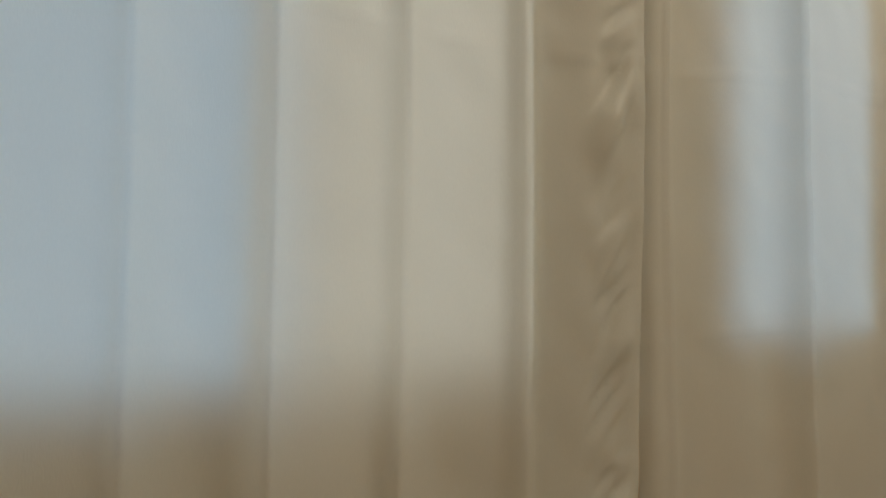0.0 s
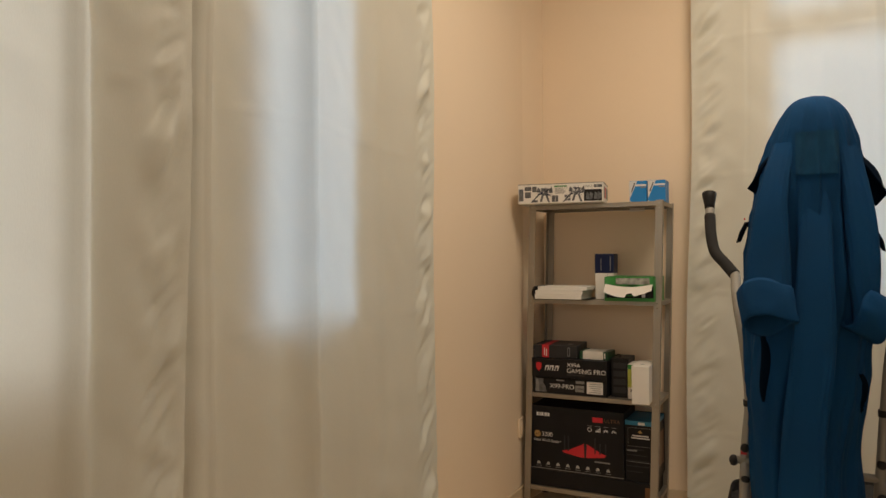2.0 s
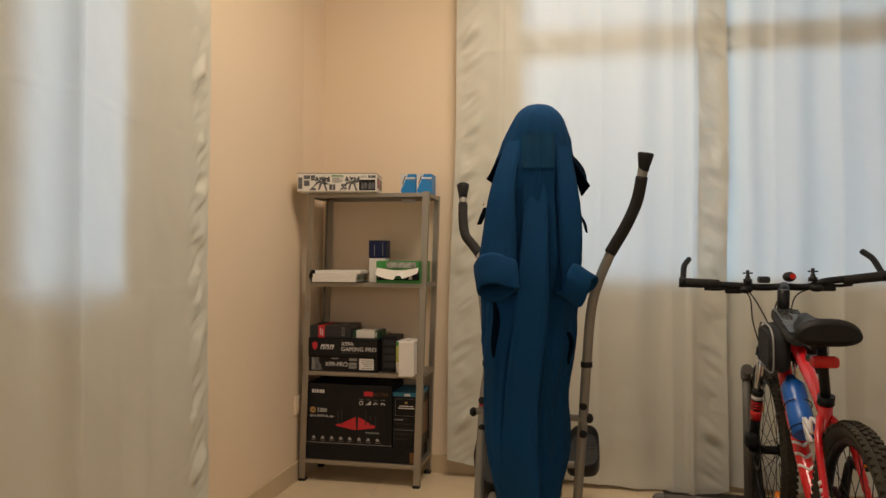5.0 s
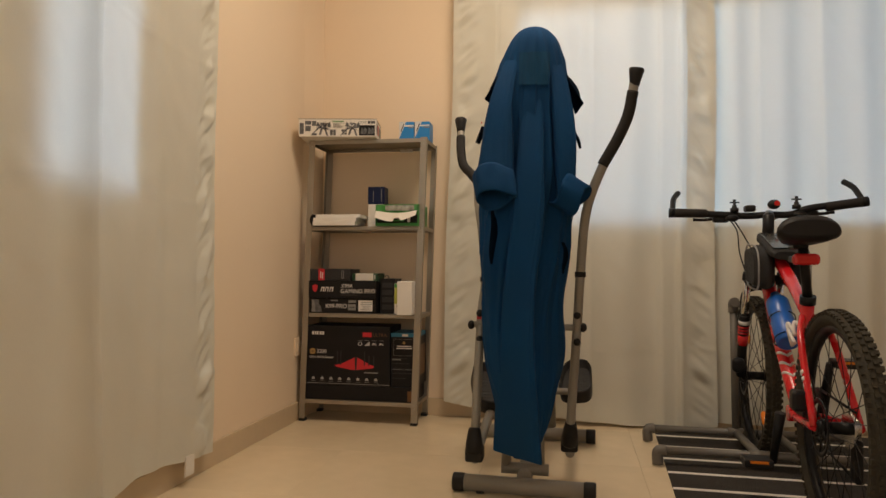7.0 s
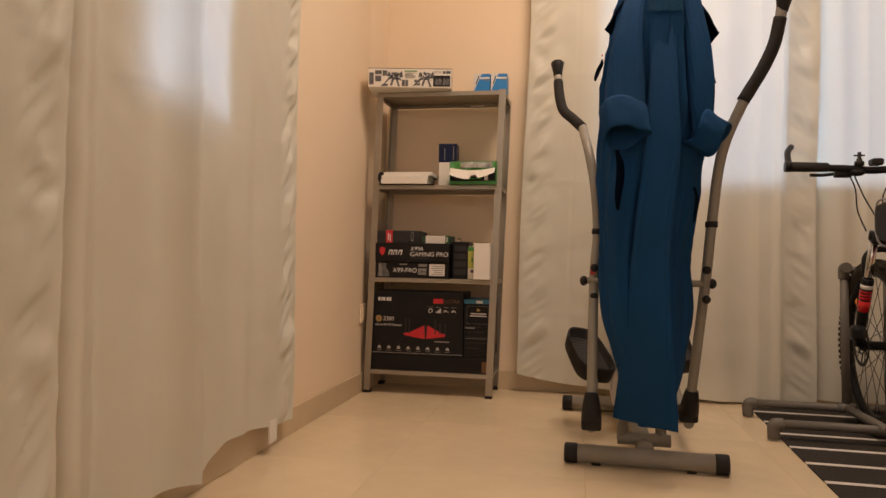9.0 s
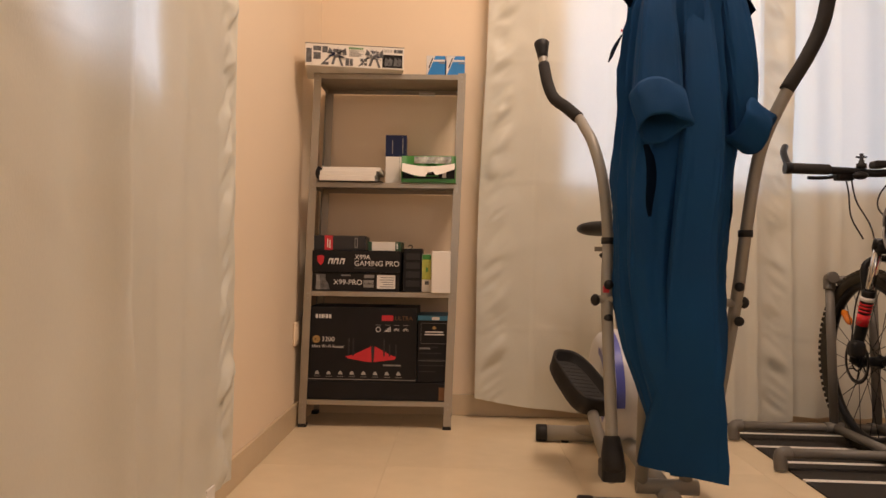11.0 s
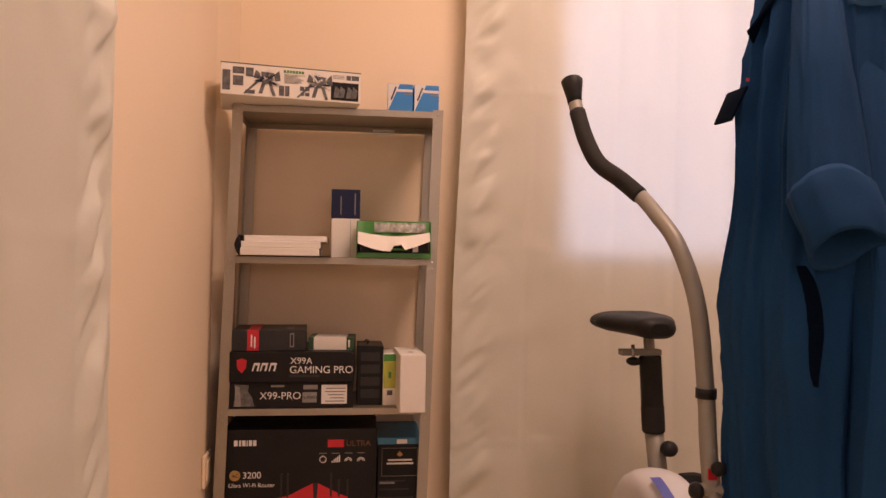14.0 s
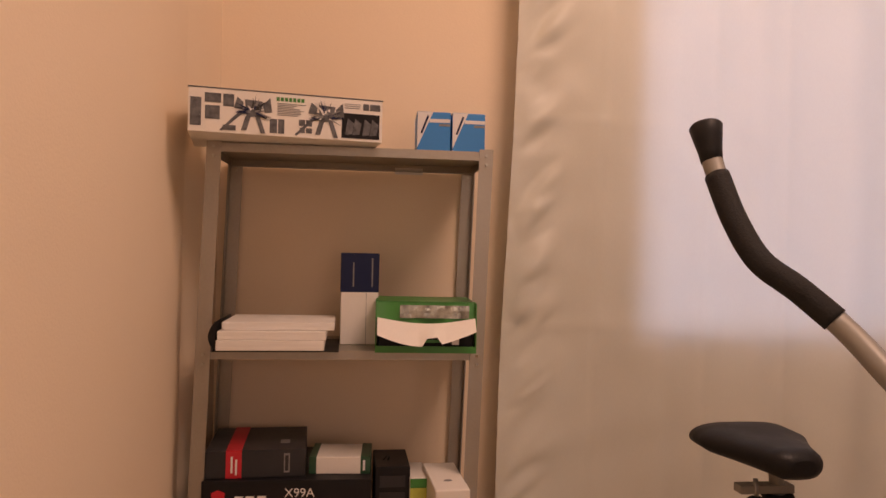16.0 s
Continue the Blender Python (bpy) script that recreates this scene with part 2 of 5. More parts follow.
bm = box(XL - 0.25, XR + 0.2, YF - 0.2, YB + 0.25, -0.2, -0.006)
floor = tagged(part("floor", bm, "grout", None), "cream polished tile floor with thin joints", "floor", kind="structure")
ceiling = tagged(part("ceiling", box(XL - 0.25, XR + 0.2, YF - 0.2, YB + 0.25, TOP, TOP + 0.15), "ceiling", None), "plain white painted ceiling", "ceiling", kind="structure")

w = WIN_BACK
bm = box(XL - 0.25, w[0], YB, YB + 0.25, 0, TOP)
box(w[1], XR + 0.2, YB, YB + 0.25, 0, TOP, bm=bm)
box(w[0], w[1], YB, YB + 0.25, 0, w[2], bm=bm)
box(w[0], w[1], YB, YB + 0.25, w[3], TOP, bm=bm)
wall_back = tagged(part("wall_back", bm, "plaster", None), "peach painted plaster wall with a window opening", "wall", kind="structure")

bm = bmesh.new()
a, b = WIN_NEAR, WIN_FAR
for y0, y1 in ((YF, a[0]), (a[1], b[0]), (b[1], YB)):
    box(XL - 0.25, XL, y0, y1, 0, TOP, bm=bm)
for q in (a, b):
    box(XL - 0.25, XL, q[0], q[1], 0, q[2], bm=bm)
    box(XL - 0.25, XL, q[0], q[1], q[3], TOP, bm=bm)
wall_left = tagged(part("wall_left", bm, "plaster", None), "peach painted plaster wall with two window openings", "wall", kind="structure")
# the slight splay of the plaster in the corner
own = bmesh.new()
lo = [own.verts.new(q) for q in ((XL, 0.07, 0), (-0.03, YB, 0), (XL, YB, 0))]
hi = [own.verts.new(v.co + Vector((0, 0, TOP))) for v in lo]
own.faces.new(lo[::-1]), own.faces.new(hi)
for k in range(3):
    own.faces.new((lo[k], lo[(k + 1) % 3], hi[(k + 1) % 3], hi[k]))
tagged(part("wall_corner", own, "plaster", None), "peach painted splayed plaster corner", "wall", kind="structure")
q = (-3.65, -1.15, 0.95, 2.55)
bm = box(XR, XR + 0.2, YF, q[0], 0, TOP)
box(XR, XR + 0.2, q[1], YB, 0, TOP, bm=bm)
box(XR, XR + 0.2, q[0], q[1], 0, q[2], bm=bm)
box(XR, XR + 0.2, q[0], q[1], q[3], TOP, bm=bm)
tagged(part("wall_right", bm, "plaster", None), "peach painted plaster wall with a window opening", "wall", kind="structure")
q = (0.2, 2.7, 0.95, 2.55)
bm = box(XL - 0.25, q[0], YF - 0.2, YF, 0, TOP)
box(q[1], XR + 0.2, YF - 0.2, YF, 0, TOP, bm=bm)
box(q[0], q[1], YF - 0.2, YF, 0, q[2], bm=bm)
box(q[0], q[1], YF - 0.2, YF, q[3], TOP, bm=bm)
tagged(part("wall_front", bm, "plaster", None), "peach painted plaster wall with a window opening", "wall", kind="structure")

tagged(part("baseboard_left", box(XL, XL + 0.012, YF, 0.07, 0, 0.09, 0.002), "skirting", None), "cream tile skirting along the wall", "baseboard", kind="structure")
tagged(part("baseboard_back", box(-0.028, XR, YB - 0.012, YB, 0, 0.09, 0.002), "skirting", None), "cream tile skirting along the wall", "baseboard", kind="structure")


def window_unit(name, along, lo, hi, z0, z1, depth, bars, transom=None):
    """A window in an opening: frame, sill, mullions and panes. along: 'x' for the back wall, 'y' for the side wall."""
    e = thing(name, (0, 0, 0), "white framed window behind drawn curtains", "window", kind="structure")

    def b6(u0, u1, d0, d1, za, zb, bevel=0.003):
        return box(u0, u1, depth + d0, depth + d1, za, zb, bevel) if along == 'x' else box(depth + d0, depth + d1, u0, u1, za, zb, bevel)
    for u0, u1, za, zb in ((lo, lo + 0.05, z0, z1), (hi - 0.05, hi, z0, z1), (lo + 0.05, hi - 0.05, z1 - 0.05, z1), (lo + 0.05, hi - 0.05, z0, z0 + 0.05)):
        part("window_frame", b6(u0, u1, 0, 0.05, za, zb), "frame_alu", e)
    for c in bars:
        part("mullion", b6(c - 0.03, c + 0.03, 0.002, 0.048, z0 + 0.05, z1 - 0.05), "frame_alu", e)
    if transom:
        part("transom", b6(lo + 0.05, hi - 0.05, -0.004, 0.054, *transom), "frame_alu", e)
    cuts = [lo + 0.05, *bars, hi - 0.05]
    for u0, u1 in zip(cuts, cuts[1:]):
        p = part("pane", b6(u0, u1, 0.02, 0.026, z0 + 0.05, z1 - 0.05, 0), glass, e)
        p.visible_shadow = False
    return e


window_unit("window_1", 'x', WIN_BACK[0], WIN_BACK[1], WIN_BACK[2], WIN_BACK[3], YB + 0.16, (1.72, 2.42), (2.055, 2.17))
window_unit("window_2", 'y', WIN_NEAR[0], WIN_NEAR[1], WIN_NEAR[2], WIN_NEAR[3], XL - 0.2, (-3.0,))
window_unit("window_3", 'y', WIN_FAR[0], WIN_FAR[1], WIN_FAR[2], WIN_FAR[3], XL - 0.2, ())

window_unit("window_4", 'y', -3.65, -1.15, 0.95, 2.55, XR + 0.14, (-2.4,))
window_unit("window_5", 'x', 0.2, 2.7, 0.95, 2.55, YF - 0.19, (1.45,))


# ---- curtains ----
def curtain(name, label, along, base, lo, hi, z0, z1, folds, amp, hem_lo=0.0, hem_hi=0.0, flare_lo=0.0, flare_hi=0.0, lift=None, seed=0.0, tab=None, creases=()):
    """A hanging cloth panel. folds: (place, width, depth) of single soft folds; hems are a second layer along an edge.
    lift: height of the lower edge along the panel, as rows of (place, height)."""
    loc = ((lo + hi) / 2, base, z0) if along == 'x' else (base, (lo + hi) / 2, z0)
    e = thing(name, loc, label, "curtain", "window curtains")
    nu, nz = int((hi - lo) / 0.009), 230

    def at(u, s, off=0.0):
        zb = lerp_rows(lift, u)[0] if lift else z0
        z = zb + (z1 - zb) * s
        v = sum(d * math.exp(-((u - c + 0.03 * (1 - s) * math.sin(9 * c)) / wd) ** 2) * (0.75 + 0.35 * (1 - s)) for c, wd, d in folds)
        # creased folds: steep on one side, easy on the other
        for c, wd, d in creases:
            q = (u - c + 0.02 * (1 - s) * math.sin(7 * c)) / wd
            v += d * math.exp(-abs(q) * (3.2 if q < 0 else 0.9)) * (0.55 + 0.6 * (1 - s))
        v += amp * (math.sin(u * 17 + seed + 0.7 * math.sin(2.2 * s + seed)) * 0.6 + 0.4 * math.sin(u * 31 + 2 * seed + s))
        v += 0.006 * noise.noise(Vector((u * 6, s * 5, seed))) + 0.0035 * noise.noise(Vector((u * 13 + z * 5, z * 11, seed + 9)))
        # creases where the hem was sewn tight
        for edge, wide in ((lo, hem_lo), (hi, hem_hi)):
            if wide:
                d = abs(u - edge)
                k = math.exp(-((d - 0.066) / 0.050) ** 2) * min(1.0, d / 0.03)
                if k > 0.002:
                    across, run = z * 10.5 + d * (9.0 if along == 'y' else -8.0), d * 7 - z * 1.6
                    puff = max(0.0, noise.noise(Vector((across, run, seed + 5)))) * 1.5 - 0.7 * abs(noise.noise(Vector((across * 2.3, run * 1.4, seed + 8))))
                    v += (0.029 if along == 'y' else 0.022) * k * puff
                    v += 0.0024 * math.exp(-(d / 0.010) ** 2) * math.sin(z * 150 + 3 * math.sin(z * 23))
                if abs(d - wide) < 0.02:
                    v -= 0.003 * math.exp(-((d - wide) / 0.004) ** 2)
        # fold lines left from the packing
        for zc in (0.37, 0.99, 1.50, 2.1):
            v += 0.0022 * math.exp(-((z - zc - 0.012 * math.sin(7 * u + seed)) / 0.006) ** 2)
        f0 = (flare_lo * (1 - s) * (hi - u) + flare_hi * (1 - s) * (u - lo)) / (hi - lo)
        uu = u + f0 + 0.006 * math.sin(z * 4 + seed) * (1 if u in (lo, hi) else 0.6)
        p = (uu, base - v - off, z) if along == 'x' else (base + v + off, uu, z)
        return Vector(p) - Vector(loc)
    us = [lo + (hi - lo) * i / nu for i in range(nu + 1)]
    part("cloth", loft([[at(u, j / nz) for u in us] for j in range(nz + 1)], closed=False), "curtain", e)
    for edge, wide, sgn in ((lo, hem_lo, 1), (hi, hem_hi, -1)):
        if wide:
            hs = [edge + sgn * wide * i / 12 for i in range(13)]
            part("side_hem", loft([[at(u, j / nz, -0.004) for u in hs] for j in range(nz + 1)], closed=False), "curtain", e)
    part("bottom_hem", loft([[at(u, j * 0.0016, -0.005) for u in us] for j in range(0, 26, 5)], closed=False), "curtain", e)
    if tab:
        q = at(tab, 0.0)
        bm = box(q.x - 0.004, q.x + 0.003, q.y - 0.028, q.y + 0.028, q.z - 0.052, q.z + 0.018, 0.002)
        part("weight_tab", bm, "white_card", e, "white cloth weight tab")
    return e


curtain("curtain", "cream satin curtain with puckered side hem, drawn over a window", 'y', -0.008, -2.04, -0.93, 0.06, 2.62,
        ((-1.30, 0.05, 0.012), (-1.80, 0.08, 0.02), (-1.40, 0.06, -0.012), (-1.99, 0.03, 0.02)), 0.003, 0.0, 0.13, 0.0, 0.02,
        ((-2.04, 0.06), (-1.69, 0.088), (-1.33, 0.115), (-1.1, 0.088), (-0.93, 0.075)), 0.4, tab=-1.09,
        creases=((-1.655, 0.11, 0.078), (-1.985, 0.03, 0.02)))
curtain("curtain", "cream satin curtain with wide doubled hem, drawn over a window", 'y', 0.03, -4.2, -2.03, 0.03, 2.62,
        ((-3.2, 0.08, 0.045), (-2.305, 0.022, 0.030), (-3.65, 0.08, 0.04), (-2.60, 0.07, 0.016)), 0.006, 0.0, 0.25, 0.0, -0.04, None, 2.1,
        creases=((-2.715, 0.07, 0.062), (-2.915, 0.06, 0.040), (-2.50, 0.06, 0.046), (-3.09, 0.07, 0.04)))
curtain("curtain", "cream satin curtain with puckered hems, glowing with daylight", 'x', 0.20, 0.71, 1.968, 0.03, 2.72,
        ((1.02, 0.06, -0.012), (1.33, 0.05, 0.018), (1.60, 0.07, 0.024), (1.10, 0.04, 0.010)), 0.005, 0.225, 0.13, -0.06, 0.0,
        ((0.66, 0.10), (0.9, 0.055), (1.25, 0.03), (1.9, 0.005), (2.0, 0.03)), 1.3,
        creases=((1.40, 0.06, 0.016), (1.72, 0.05, 0.020), (1.812, 0.03, 0.030), (1.22, 0.05, 0.010)))
curtain("curtain", "cream satin curtain hanging beside another, glowing with daylight", 'x', 0.245, 1.94, 3.45, 0.03, 2.72,
        ((2.07, 0.04, 0.02), (2.3, 0.06, 0.025), (2.62, 0.06, 0.03), (2.9, 0.06, 0.03), (3.2, 0.05, 0.03)), 0.008, 0.0, 0.1, 0, 0, None, 3.2,
        creases=((2.18, 0.05, 0.02), (2.45, 0.06, 0.024), (2.75, 0.06, 0.02)))

# ceiling lamp
e = thing("ceiling_light", (1.25, -1.08, TOP), "square white flat ceiling lamp, switched on", "ceiling lamp")
for x0, x1, y0, y1 in ((-0.45, 0.45, -0.45, -0.415), (-0.45, 0.45, 0.415, 0.45), (-0.45, -0.415, -0.415, 0.415), (0.415, 0.45, -0.415, 0.415)):
    part("frame", box(x0, x1, y0, y1, -0.06, 0, 0.004), "frame_alu", e)
part("diffuser", box(-0.415, 0.415, -0.415, 0.415, -0.05, -0.044), "white_card", e)

# wall socket beside the shelf
e = thing("wall_socket", (XL + 0.001, 0.02, 0.365), "cream plastic wall socket plate on the wall", "socket")
part("plate", box(0, 0.009, -0.043, 0.043, -0.045, 0.045, 0.003), "plaster", e)
part("insert", box(0.009, 0.012, -0.026, 0.026, -0.026, 0.026, 0.001), "plaster", e)


# ---- the steel shelf ----
def sheer(z):
    """The rack leans a little to one side: how far it is out at a height."""
    return -0.040 * (1 - z / 1.395)


def leaning(bm):
    for v in bm.verts:
        v.co.x += sheer(v.co.z)
    return bm


LEVELS = (1.395, 0.965, 0.535, 0.108)
rack = thing("shelf_rack", (0, 0, 0), "galvanised steel shelf rack with four shelves against the wall", "shelf")
for x, y, sx, sy in ((0, 0, 1, 1), (0.6, 0, -1, 1), (0, 0.27, 1, -1), (0.6, 0.27, -1, -1)):
    bm = bmesh.new()
    for ax, ay, bx, by in ((0, 0, 0.030, 0.0018), (0, 0.0018, 0.0018, 0.030)):
        xs, ys = sorted((x + sx * ax, x + sx * bx)), sorted((y + sy * ay, y + sy * by))
        box(*xs, *ys, 0.012, 1.40, bm=bm)
    post = part("post", leaning(bm), "galv", rack)
    xs, ys = sorted((x - sx * 0.001, x + sx * 0.032)), sorted((y - sy * 0.001, y + sy * 0.032))
    part("foot_cap", leaning(box(*xs, *ys, 0, 0.014, 0.002)), "black_plastic", post, "black plastic foot cap")
    for z in LEVELS:
        for dz in (-0.009, -0.028):
            bx = x + sx * 0.015
            yy = y - sy * 0.001
            b = tube([(bx + sheer(z), yy - sy * 0.0035, z + dz), (bx + sheer(z), yy + sy * 0.004, z + dz)], 0.0032, 8)
            part("bolt", b, "bolt", post)
for z in LEVELS:
    own = bmesh.new()
    x0, x1, y0, y1 = 0.0022, 0.5978, 0.0022, 0.2678
    box(x0, x1, y0, y1, z - 0.0016, z, bm=own)
    for a in ((x0, x1, y0, y0 + 0.0015, z - 0.019, z - 0.0016), (x0, x1, y1 - 0.0015, y1, z - 0.019, z - 0.0016), (x0, x0 + 0.0015, y0 + 0.0015, y1 - 0.0015, z - 0.019, z - 0.0016), (x1 - 0.0015, x1, y0 + 0.0015, y1 - 0.0015, z - 0.019, z - 0.0016),
              (x0 + 0.0015, x1 - 0.0015, y0 + 0.0015, y0 + 0.012, z - 0.019, z - 0.0175), (x0 + 0.0015, x1 - 0.0015, y1 - 0.012, y1 - 0.0015, z - 0.019, z - 0.0175)):
        box(*a, bm=own)
    part("shelf_board", leaning(own), "galv", rack)
part("label_sticker", box(0.40, 0.47, 0.2645, 0.266, 1.3700, 1.386), "white_print", rack, "white paper sticker under the top shelf")


# ---- cartons ----
def carton(name, label, w, d, h, loc, turn, mat, bevel=0.0018, category="box", group=""):
    """A box whose lower front left corner is its origin; its front faces -y."""
    e = thing(name, loc, label, category, group, turn=(0, 0, turn))
    part("carton", box(0, w, 0, d, 0, h, bevel), mat, e)
    return e


def print_on(e, x0, x1, z0, z1, mat, name="print", lift=0.0008, label=""):
    return part(name, box(x0, x1, -lift, -lift + 0.0006, z0, z1), mat, e, label)


def print_top(e, x0, x1, y0, y1, z, mat, name="print"):
    return part(name, box(x0, x1, y0, y1, z + 0.0003, z + 0.0009), mat, e)


def print_poly(e, pts, mat, name="print", lift=0.0010):
    own = bmesh.new()
    a = [own.verts.new((x, -lift, z)) for x, z in pts]
    b = [own.verts.new((x, -lift + 0.0004, z)) for x, z in pts]
    own.faces.new(a), own.faces.new(b[::-1])
    for k in range(len(pts)):
        own.faces.new((a[k], a[(k + 1) % len(pts)], b[(k + 1) % len(pts)], b[k]))
    return part(name, own, mat, e)


rng = random.Random(4)
# long picture box on the top shelf
k = carton("model_kit_box", "long white printed cardboard box with small pictures, overhanging the shelf edge", 0.376, 0.21, 0.086, (-0.012, -0.112, 1.3975), 9.6, "white_card")
part("lid_edge", box(-0.0012, 0.3772, -0.0012, 0.2112, 0.0848, 0.0872, 0.0008), "mid_print", k)
print_on(k, 0.004, 0.024, 0.012, 0.066, "mid_print")
for x0, x1, z0, z1 in ((0.030, 0.060, 0.058, 0.076), (0.031, 0.058, 0.026, 0.052), (0.064, 0.084, 0.052, 0.076), (0.152, 0.166, 0.006, 0.034), (0.168, 0.180, 0.006, 0.034),
                       (0.208, 0.220, 0.024, 0.036), (0.222, 0.234, 0.024, 0.036), (0.210, 0.220, 0.010, 0.020), (0.222, 0.234, 0.010, 0.020), (0.336, 0.348, 0.064, 0.077), (0.350, 0.371, 0.064, 0.077), (0.064, 0.088, 0.006, 0.016)):
    print_on(k, x0, x1, z0, z1, "mid_print")
print_on(k, 0.293, 0.370, 0.006, 0.056, "black_card", lift=0.0009)
for x in (0.30, 0.315, 0.335, 0.35):
    print_poly(k, ((x, 0.012), (x + 0.014, 0.014), (x + 0.018, 0.036), (x + 0.005, 0.046)), "mid_print", lift=0.0014)
# two grey shapes, plain silhouettes with slanting blades
for cx in (0.120, 0.262):
    for pts in (((-0.012, 0.034), (0.012, 0.036), (0.018, 0.066), (-0.016, 0.068)), ((-0.014, 0.036), (-0.004, 0.036), (-0.012, 0.008), (-0.022, 0.008)),
                ((0.004, 0.036), (0.013, 0.036), (0.024, 0.004), (0.015, 0.004)), ((-0.018, 0.062), (-0.030, 0.072), (-0.036, 0.050), (-0.020, 0.048)),
                ((0.018, 0.060), (0.032, 0.074), (0.036, 0.046), (0.022, 0.044)), ((-0.024, 0.046), (-0.062, 0.006), (-0.058, 0.004), (-0.018, 0.042))):
        print_poly(k, [(cx + x, z) for x, z in pts], "mid_print", lift=0.0012)
    for i in range(30):
        a = rng.uniform(-0.5, 3.6)
        r0, r1 = rng.uniform(0.004, 0.014), rng.uniform(0.016, 0.038)
        wd = rng.uniform(0.0012, 0.0036)
        ca, sa = math.cos(a), math.sin(a)
        tip = (cx + r1 * ca, min(0.079, 0.044 + r1 * sa))
        q = (cx + r0 * ca, 0.044 + r0 * sa)
        print_poly(k, ((q[0] - wd * sa, q[1] + wd * ca), (q[0] + wd * sa, q[1] - wd * ca), tip), ("dark_card", "grey_print", "white_print", "mid_print", "navy_print")[i % 5], lift=0.0014 + 0.00005 * i)
for i in range(7):
    print_on(k, 0.164 + 0.008 * i, 0.170 + 0.008 * i, 0.070, 0.0775, "green_print", "bar")
for i in range(8):
    print_on(k, 0.166, 0.166 + 0.03 + 0.03 * rng.random(), 0.042 + 0.0032 * i, 0.0433 + 0.0032 * i, "grey_print", "bar")
for i in range(3):
    print_on(k, 0.298, 0.33, 0.066 + 0.004 * i, 0.0673 + 0.004 * i, "grey_print", "bar")
for i in range(4):
    own = box(0.3762, 0.3768, 0.02 + 0.047 * i, 0.06 + 0.047 * i, 0.02, 0.07)
    part("print", own, ("mid_print", "red_print", "grey_print", "mid_print")[i], k)

# two small blue cartons
for i, (x, t) in enumerate(((0.440, -1.5), (0.520, 1.5))):
    c = carton("bike_part_box", "small bright blue and white cardboard box on the top shelf", 0.076, 0.10, 0.098, (x, 0.085, 1.3955), t, "blue_print", group="blue boxes on the shelf")
    print_poly(c, ((0.001, 0.014), (0.014, 0.001), (0.001, 0.001)), "white_print")
    print_poly(c, ((0.001, 0.016), (0.001, 0.097), (0.036, 0.097)), "white_print")
    print_on(c, 0.028, 0.075, 0.074, 0.082, "white_print")
    print_on(c, 0.050, 0.075, 0.066, 0.071, "grey_print", "bar")
    print_poly(c, ((0.008, 0.050), (0.012, 0.048), (0.027, 0.088), (0.023, 0.090)), "navy_print", "bar", 0.0014)
    print_top(c, 0.001, 0.03, 0.001, 0.099, 0.098, "white_print")

# second shelf: folder with paper, white box, green box
z2 = 0.9655
b = thing("paper_folder", (0.018, -0.035, z2), "black folder lying flat, stuffed with white paper", "folder", turn=(0, 0, 1.5))
bm = box(0.006, 0.262, 0.004, 0.215, 0, 0.0025, 0.001)
part("cover", bm, "black_card", b)
part("spine", loft([[(0.012 - 0.012 * math.sin(math.pi * i / 8), y, 0.002 + 0.058 * i / 8) for i in range(9)] + [(0.014, y, 0.058 - 0.054 * i / 8) for i in range(9)] for y in (0.004, 0.11, 0.215)], caps=True), "black_card", b)
for j, (x0, x1, y0, za, zb) in enumerate(((0.016, 0.232, 0.0, 0.003, 0.024), (0.018, 0.236, 0.003, 0.0245, 0.042), (0.024, 0.252, 0.02, 0.0425, 0.0590))):
    part("paper_ream", box(x0, x1, y0, y0 + 0.19, za, zb, 0.0015), "paper", b)
c = carton("tall_box", "white and navy cardboard box standing upright", 0.084, 0.085, 0.205, (0.278, 0.10, z2), 2.0, "white_card")
part("sleeve", box(-0.001, 0.085, -0.001, 0.086, 0.118, 0.206, 0.0012), "navy_print", c, "navy printed sleeve")
print_on(c, 0.026, 0.029, 0.130, 0.185, "grey_print", "bar", 0.0020)
print_on(c, 0.068, 0.071, 0.130, 0.195, "grey_print", "bar", 0.0020)
print_on(c, 0.0565, 0.0575, 0.002, 0.116, "grey_print", "seam")

g = thing("opened_green_box", (0.354, -0.028, z2), "green cardboard box torn open, with a curling grey flap", "box", turn=(0, 0, -1.5))
W, D, H = 0.212, 0.20, 0.104
part("carton", box(0, W, 0, D, 0, 0.002), "green_print", g)
for q in ((0, 0.002, 0, D, 0.002, H), (W - 0.002, W, 0, D, 0.002, H), (0.002, W - 0.002, D - 0.002, D, 0.002, H), (0, W, 0.02, D, H, H + 0.002), (0.002, W - 0.002, 0, 0.0015, 0.002, 0.014)):
    part("side_panel", box(*q), "green_print", g)
part("tray", box(0.006, W - 0.006, 0.012, D - 0.01, 0.004, 0.055, 0.003), "black_card", g, "black inner tray")
part("upper_front", loft([[(0.002 + (W - 0.004) * i / 16, 0.012 - 0.012 * s + 0.004 * math.sin(i * 0.9), H - s * (0.034 + 0.012 * math.sin(math.pi * i / 16))) for i in range(17)] for s in (0, 0.33, 0.66, 1)], closed=False), "green_print", g)
part("foil_window", loft([[(0.05 + 0.145 * i / 10, -0.003 + 0.003 * math.sin(i * 1.7 + j), H - 0.004 - 0.009 * j) for i in range(11)] for j in range(4)], closed=False), "foil", g, "crumpled clear foil window")
